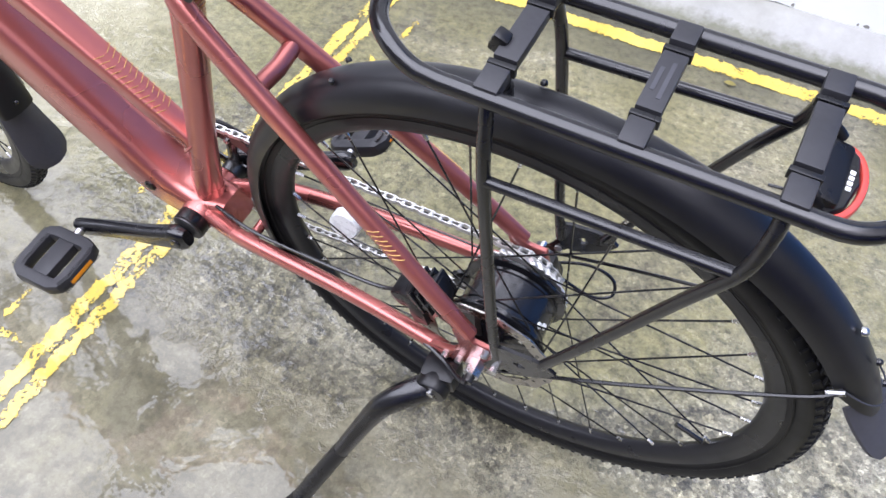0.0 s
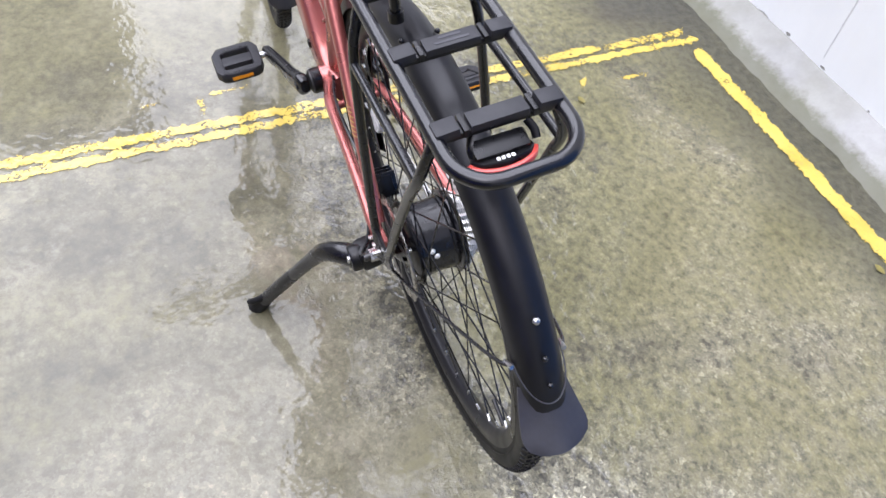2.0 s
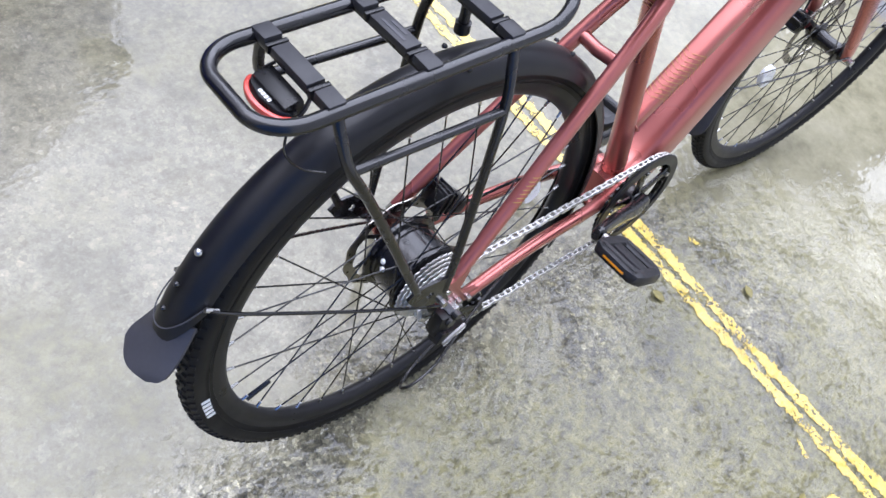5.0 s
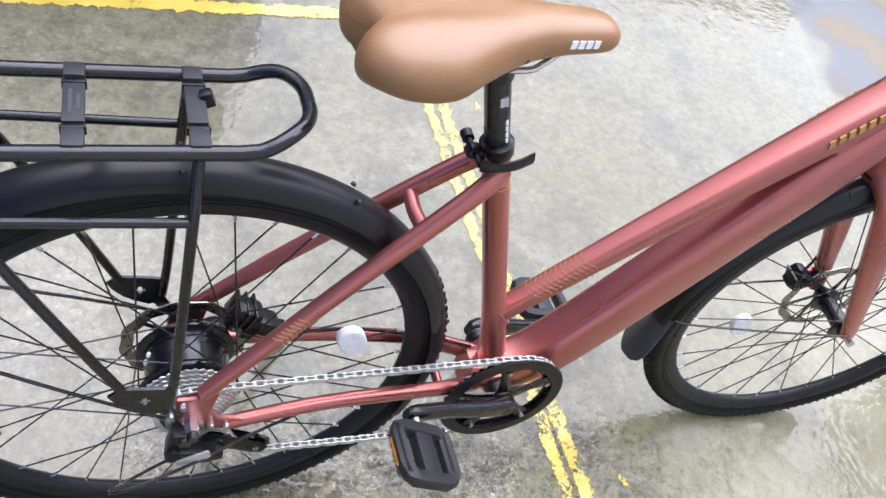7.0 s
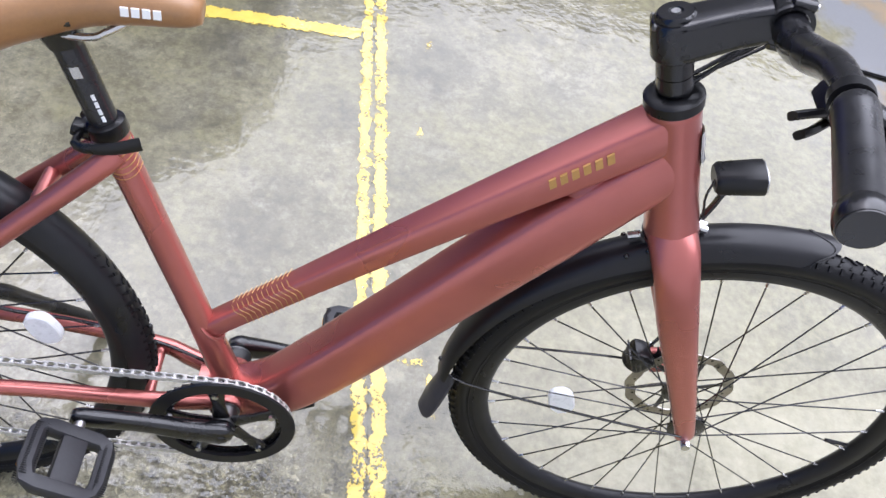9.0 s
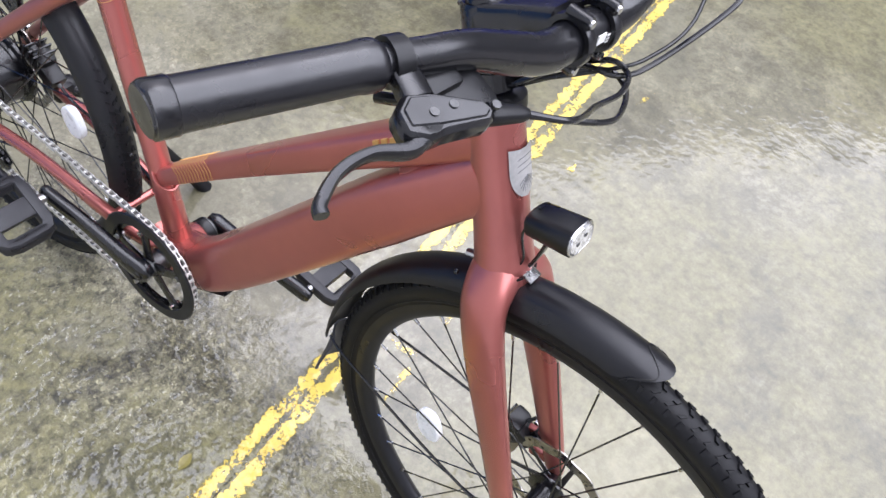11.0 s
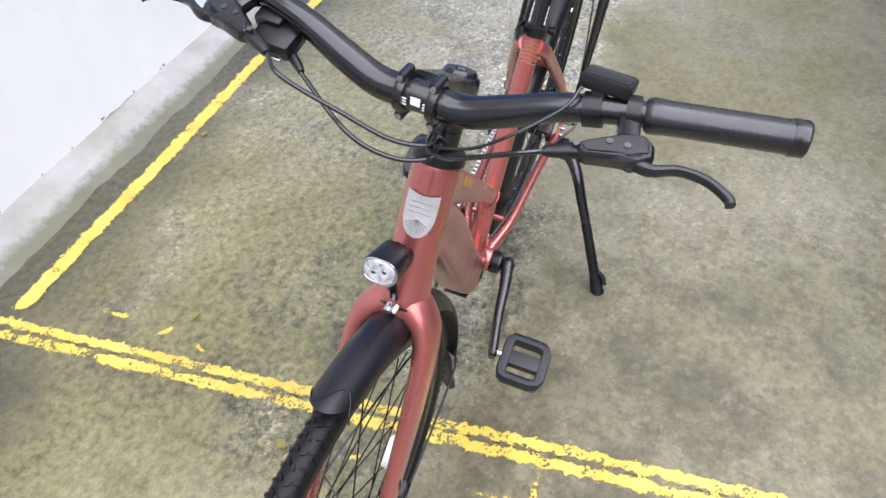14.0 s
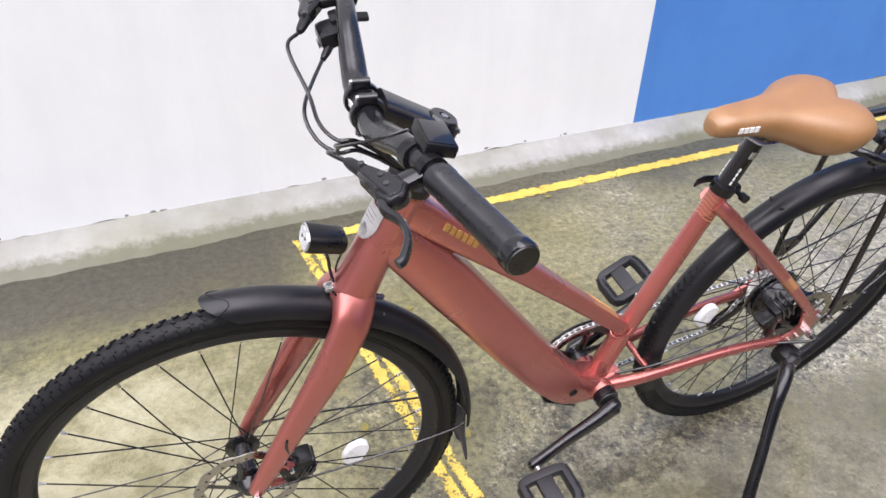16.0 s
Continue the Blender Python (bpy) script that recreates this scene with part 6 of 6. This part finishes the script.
def make_rack():
    z, hw = 0.757, 0.0575
    x0, x1 = -0.243, 0.126
    pts = []
    for sx, sy in ((-1, -1), (1, -1), (1, 1), (-1, 1)):
        cx_r, cy_r = (0.042, 0.036) if sx < 0 else (0.050, 0.048)
        cx, cy = (x0 + cx_r if sx < 0 else x1 - cx_r), sy * (hw - cy_r)
        for k in range(11):
            a = {(-1, -1): 180, (1, -1): 270, (1, 1): 0, (-1, 1): 90}[sx, sy] + 90 * k / 10
            px, py = cx + cx_r * math.cos(radians(a)), cy + cy_r * math.sin(radians(a))
            u = max(0.0, min(1.0, (px - 0.065) / 0.05))
            pts.append(V(px, py, z + 0.015 * u * u * (3 - 2 * u)))
        if sx > 0 and sy < 0:
            continue
        if sx < 0 and sy < 0:
            pts += [V(px, -hw, z) for px in (-0.1, 0.03, 0.06)]
        elif sx > 0:
            pts += [V(px, hw, z) for px in (0.06, 0.03, -0.1)]
    rack = part("rear_rack", tube(pts, 0.0072, segs=14, closed=True), BLACK, bike, "satin black tubular luggage rack")
    for x in (-0.178, -0.076, 0.025):
        part("cross_bar", slab((0.018, 0.054, 0.008), xform(x, 0, z + 0.0052), 0.0012), BARGREY, rack, "flat black cross bar")
        part("cross_bar_core", slab((0.016, 0.10, 0.007), xform(x, 0, z + 0.0005), 0.001), MATTE, rack)
        for s in (-1, 1):
            part("cross_bar_clip", slab((0.018, 0.022, 0.010), xform(x, s * 0.0475, z + 0.0052, (1, 0, 0), (0, s * 0.06, 1)), 0.0018), BARGREY, rack)
            part("cross_bar_notch", slab((0.021, 0.0045, 0.0085), xform(x, s * 0.0318, z + 0.0040), 0.0006), MATTE, rack)
    for k in range(2):
        part("print_bar", slab((0.003, 0.034 - 0.012 * k, 0.0006), xform(-0.0785 + 0.0065 * k, 0, z + 0.0093), 0.0), FLAPGREY, rack)
    for s in (-1, 1):
        part("front_strut", tube(smooth_path([(0.024, s * 0.056, 0.752), (0.022, s * 0.062, 0.735), (0.018, s * 0.072, 0.68), (0.004, s * 0.08, 0.48), (-0.004, s * 0.081, 0.405)], 5), 0.0056, segs=12), BLACK, rack)
        part("rear_strut", tube(smooth_path([(-0.176, s * 0.056, 0.752), (-0.176, s * 0.063, 0.735), (-0.170, s * 0.072, 0.70), (-0.145, s * 0.076, 0.648), (-0.098, s * 0.08, 0.54), (-0.052, s * 0.081, 0.434)], 5), 0.0056, segs=12), BLACK, rack)
        part("side_rail", tube([(-0.168, s * 0.072, 0.695), (0.018, s * 0.072, 0.686)], 0.005, segs=12), BLACK, rack)
        part("foot_plate", foot_plate(s * 0.082), BLACK, rack)
        part("rack_bolt", rod(bmesh.new(), (-0.004, s * 0.078, 0.383), (-0.004, s * 0.091, 0.383), 0.0048, 8), STEEL, rack)
    # bracket between front bar and mudguard, with its hook
    part("fender_post", tube([(0.03, 0.018, 0.756), (0.03, 0.018, 0.722)], 0.0058, segs=12), BLACK, rack)
    part("fender_post_foot", tube([(0.03, 0.018, 0.728), (0.03, 0.018, 0.716)], 0.0085, segs=12), MATTE, rack)
    part("strap_hook", slab((0.012, 0.012, 0.016), xform(0.036, 0.012, 0.764, (1, 0, 0.4)), 0.003), MATTE, rack)
    # tail lamp, hung behind the rear cross bar
    for s in (-1, 1):
        part("lamp_bracket", tube(smooth_path([(-0.182, s * 0.026, 0.750), (-0.190, s * 0.030, 0.744), (-0.196, s * 0.030, 0.738)], 5), [(0.0016, 0.004)] * 11, segs=8), MATTE, rack)
    tl = part("tail_lamp", slab((0.020, 0.052, 0.018), xform(-0.193, 0.004, 0.737, (1, 0, 0.2)), 0.004), MATTE, bike, "black tail lamp with a red lens")
    arc = [V(-0.199 - 0.0175 * math.cos(u * 1.45), 0.004 + 0.031 * math.sin(u * 1.45), 0.7335 - 0.001 * abs(u)) for u in [k / 8 - 1 for k in range(17)]]
    part("red_lens", tube(arc, [(0.0042, 0.0028)] * 17, segs=12, ref=(0, 0, 1), power=3.0), REDLENS, tl, "glossy red lens strip")
    part("lamp_cover", plate([(-0.027, -0.006), (-0.030, 0.003), (-0.022, 0.011), (0.0, 0.0155), (0.022, 0.011), (0.030, 0.003), (0.027, -0.006)], 0.008, xform(-0.198, 0.004, 0.7345, (0, 1, 0), (-1, 0, 0.12)), 0.001), MATTE, tl)
    for k in range(4):
        part("white_print_bar", slab((0.0034, 0.0032, 0.0007), xform(-0.207, -0.003 + 0.0046 * k, 0.7398, (1, 0, 0.12)), 0.0), WHITE, tl)
    part("lamp_wire", tube(smooth_path([(-0.196, -0.02, 0.728), (-0.206, -0.026, 0.70), (-0.192, -0.03, 0.675), (-0.168, -0.036, 0.662)], 6), 0.0013, segs=6), BLACK, tl)


make_rack()


# ---------------------------------------------------------------- the parked car, beside the far bay line
def make_car():
    car = new("parked_car")
    car.matrix_basis = pose(-0.72, 1.235, 0.0, 0, 0, 3.5)
    tagged(car, "royal blue parked car with silver alloy wheels", "car")
    # x: 0 at the front axle, forward +; y: 0 at the near side, away +
    W, rw = 1.68, 0.31

    def at_side(x):
        return 0.03 + 0.10 * max(0.0, (x - 0.35) / 0.5) ** 2
    #      x     lower  belt   roof(None: bonnet)
    st = [(1.04, 0.34, 0.72), (1.0, 0.24, 0.88), (0.86, 0.21, 0.98), (0.55, 0.20, 1.03), (0.0, 0.20, 1.06), (-0.45, 0.20, 1.08), (-1.2, 0.20, 1.08), (-2.0, 0.20, 1.08), (-2.7, 0.22, 1.07), (-3.15, 0.30, 1.02), (-3.25, 0.42, 0.9)]
    bm = bmesh.new()
    rings = []
    for x, lo, hi in st:
        inset = 0.42 * max(0.0, (x - 0.34) / 0.70) ** 2 + 0.10 * max(0.0, (-2.5 - x) / 0.6) ** 2
        y0, y1 = inset, W - inset
        h = hi - lo
        prof = [(y0 + 0.06, lo), (y0 + 0.01, lo + 0.06), (y0, lo + 0.3 * h), (y0 + 0.005, lo + 0.7 * h), (y0 + 0.05, hi - 0.02), (y0 + 0.16, hi + 0.02), (W / 2, hi + 0.05),
                (y1 - 0.16, hi + 0.02), (y1 - 0.05, hi - 0.02), (y1 - 0.005, lo + 0.7 * h), (y1, lo + 0.3 * h), (y1 - 0.01, lo + 0.06), (y1 - 0.06, lo)]
        rings.append([bm.verts.new((x, y, z)) for y, z in prof])
    for r1, r2 in zip(rings, rings[1:]):
        for j in range(len(r1) - 1):
            bm.faces.new((r1[j], r2[j], r2[j + 1], r1[j + 1]))
    bm.faces.new(rings[0])
    bm.faces.new(rings[-1][::-1])
    part("body", bm, CARPAINT, car, "glossy royal blue bodywork", sharp=50)
    # cabin
    bm = bmesh.new()
    rows = []
    for x, w, z in ((-0.15, 0.10, 1.07), (-0.62, 0.2, 1.5), (-0.95, 0.22, 1.58), (-2.1, 0.23, 1.58), (-2.75, 0.22, 1.48), (-3.1, 0.14, 1.05)):
        rows.append([bm.verts.new(p) for p in ((x, w, z), (x, W / 2, z + 0.03), (x, W - w, z), (x, W - 0.06, 1.03), (x, 0.06, 1.03))])
    for r1, r2 in zip(rows, rows[1:]):
        for j in range(5):
            bm.faces.new((r1[j], r1[(j + 1) % 5], r2[(j + 1) % 5], r2[j]))
    bm.faces.new(rows[0])
    bm.faces.new(rows[-1][::-1])
    part("cabin", bm, CARGLASS, car, "dark tinted windows")
    part("roof", slab((1.7, W - 0.44, 0.03), xform(-1.6, W / 2, 1.615), 0.012), CARPAINT, car)
    part("underbody", slab((3.3, W - 0.3, 0.12), xform(-1.2, W / 2, 0.24), 0.02), MATTE, car)
    part("bumper_lip", tube(smooth_path([(0.42, 0.02, 0.21), (0.72, 0.15, 0.21), (0.95, 0.36, 0.20), (1.04, W / 2, 0.20), (0.95, W - 0.36, 0.20), (0.72, W - 0.15, 0.21), (0.42, W - 0.02, 0.21)], 6), [(0.03, 0.022)] * 37, segs=12), CARPAINT, car, "blue front bumper lip")
    for k in range(4):
        z = 0.27 + 0.035 * k
        part("grille_slat", tube(smooth_path([(0.98, 0.38, z), (1.055, W / 2, z), (0.98, W - 0.38, z)], 6), 0.008, segs=8), BLACK, car)
    for s in (0.30, W - 0.30):
        part("headlamp", slab((0.16, 0.26, 0.10), xform(0.84, s, 0.80), 0.03), LAMPGLASS, car)
    for x in (0.0, -2.5):
        for side in (0, 1):
            y = -0.0 if side == 0 else W
            d = 1 if side == 0 else -1
            c = V(x, y + d * 0.09, rw)
            # wheel housing
            part("wheel_arch", lathe(bmesh.new(), [(rw + 0.055, y - d * 0.004 - c.y), (rw + 0.075, y - d * 0.010 - c.y), (rw + 0.075, y + d * 0.06 - c.y), (rw + 0.04, y + d * 0.06 - c.y)], c, 40, closed=True), CARPAINT, car)
            bm = lathe(bmesh.new(), [(0.30, -d * 0.088), (rw + 0.056, -d * 0.086), (rw + 0.056, d * 0.06), (0.2, d * 0.06)], c, 40)
            part("wheel_well", bm, MATTE, car)
            prof = [(0.245, -0.085), (0.255, -0.097), (0.29, -0.1), (0.305, -0.085), (rw, -0.06), (rw, 0.06), (0.305, 0.085), (0.29, 0.1), (0.255, 0.097), (0.245, 0.085)]
            wh = part("wheel", lathe(bmesh.new(), [(r, h - d * 0.03) for r, h in prof], c, 48, closed=True), RUBBER, car, "black tyre on a silver alloy rim")
            part("wheel_rim", lathe(bmesh.new(), [(0.250, -d * 0.128), (0.257, -d * 0.124), (0.244, -d * 0.09), (0.222, 0.0), (0.226, 0.04)], c, 48), ALLOY, wh)
            part("wheel_dish", lathe(bmesh.new(), [(0.2, -d * 0.035), (0.05, -d * 0.02), (0.04, -d * 0.02)], c, 32), DARKSTEEL, wh)
            for k in range(5):
                a = 2 * math.pi * k / 5 + 0.3
                for off in (-0.13, 0.13):
                    part("rim_spoke", tube([hub_point(c, a, 0.03, -d * 0.115), hub_point(c, a + off * 0.8, 0.12, -d * 0.128), hub_point(c, a + off * 1.3, 0.247, -d * 0.118)], [(0.012, 0.024), (0.012, 0.019), (0.012, 0.024)], segs=8, ref=YX, power=3.0), ALLOY, wh)
            part("hub_cap", lathe(bmesh.new(), [(0.045, -d * 0.10), (0.045, -d * 0.128), (0.03, -d * 0.133)], c, 24), ALLOY, wh)
    # door lines and mirror
    for x in (-0.62, -1.55, -2.35):
        part("door_seam", tube(smooth_path([(x, -0.001, 0.28), (x + 0.01, -0.003, 0.6), (x, 0.03, 0.93)], 4), 0.004, segs=6), MATTE, car)
    for x in (-1.38, -2.2):
        part("door_handle", tube(smooth_path([(x - 0.07, -0.004, 0.8), (x, -0.024, 0.802), (x + 0.07, -0.004, 0.8)], 4), 0.011, segs=8), CARPAINT, car)
    part("wing_mirror", slab((0.10, 0.16, 0.11), xform(-0.62, -0.06, 0.98), 0.03), CARPAINT, car)
    return car


make_car()


def leaf(x, y, turn, size, curl):
    """A small fallen leaf lying on the ground."""
    bm = bmesh.new()
    n = 8
    rows = []
    for i in range(n + 1):
        u = i / n
        w = size * 0.28 * math.sin(math.pi * u) ** 0.8 + 0.0003
        zc = 0.0035 + curl * (u - 0.4) ** 2
        rows.append([bm.verts.new((size * (u - 0.5), w * s, zc + abs(s) * w * 0.35)) for s in (-1, 0, 1)])
    for r1, r2 in zip(rows, rows[1:]):
        for j in range(2):
            bm.faces.new((r1[j], r1[j + 1], r2[j + 1], r2[j]))
    ob = finish("fallen_leaf", bm, LEAF)
    ob.matrix_basis = pose(x, y, 0.0, 0, 0, turn)
    return tagged(ob, "small yellow-brown fallen leaf on the wet ground", "leaf", "fallen leaves")


for lx, ly, lt, ls in ((0.815, -0.200, 70, 0.03), (0.612, -0.108, 100, 0.032), (0.58, -0.56, 20, 0.025), (-0.05, -0.96, 10, 0.028)):
    leaf(lx, ly, lt, ls, 0.006)


def make_unseen_backdrops():
    """Plain faces that close the yard, well away from the bay: out of view, added to darken the wet ground's
    reflections.
    """
    for name, centre, size in (("unseen_backdrop_behind", (-6.5, 2.0, 2.2), (0.3, 16.0, 4.4)), ("unseen_backdrop_ahead", (13.0, 2.1, 5.6), (0.3, 3.0, 11.2)), ("unseen_backdrop_opposite", (4.0, 14.0, 4.5), (24.0, 0.3, 9.0))):
        bm = slab(size, Matrix.Translation(centre), 0.02)
        tagged(finish(name, bm, FARWALL), "plain grey face out of view, added to darken the wet ground's reflections", "building", kind="structure")


make_unseen_backdrops()
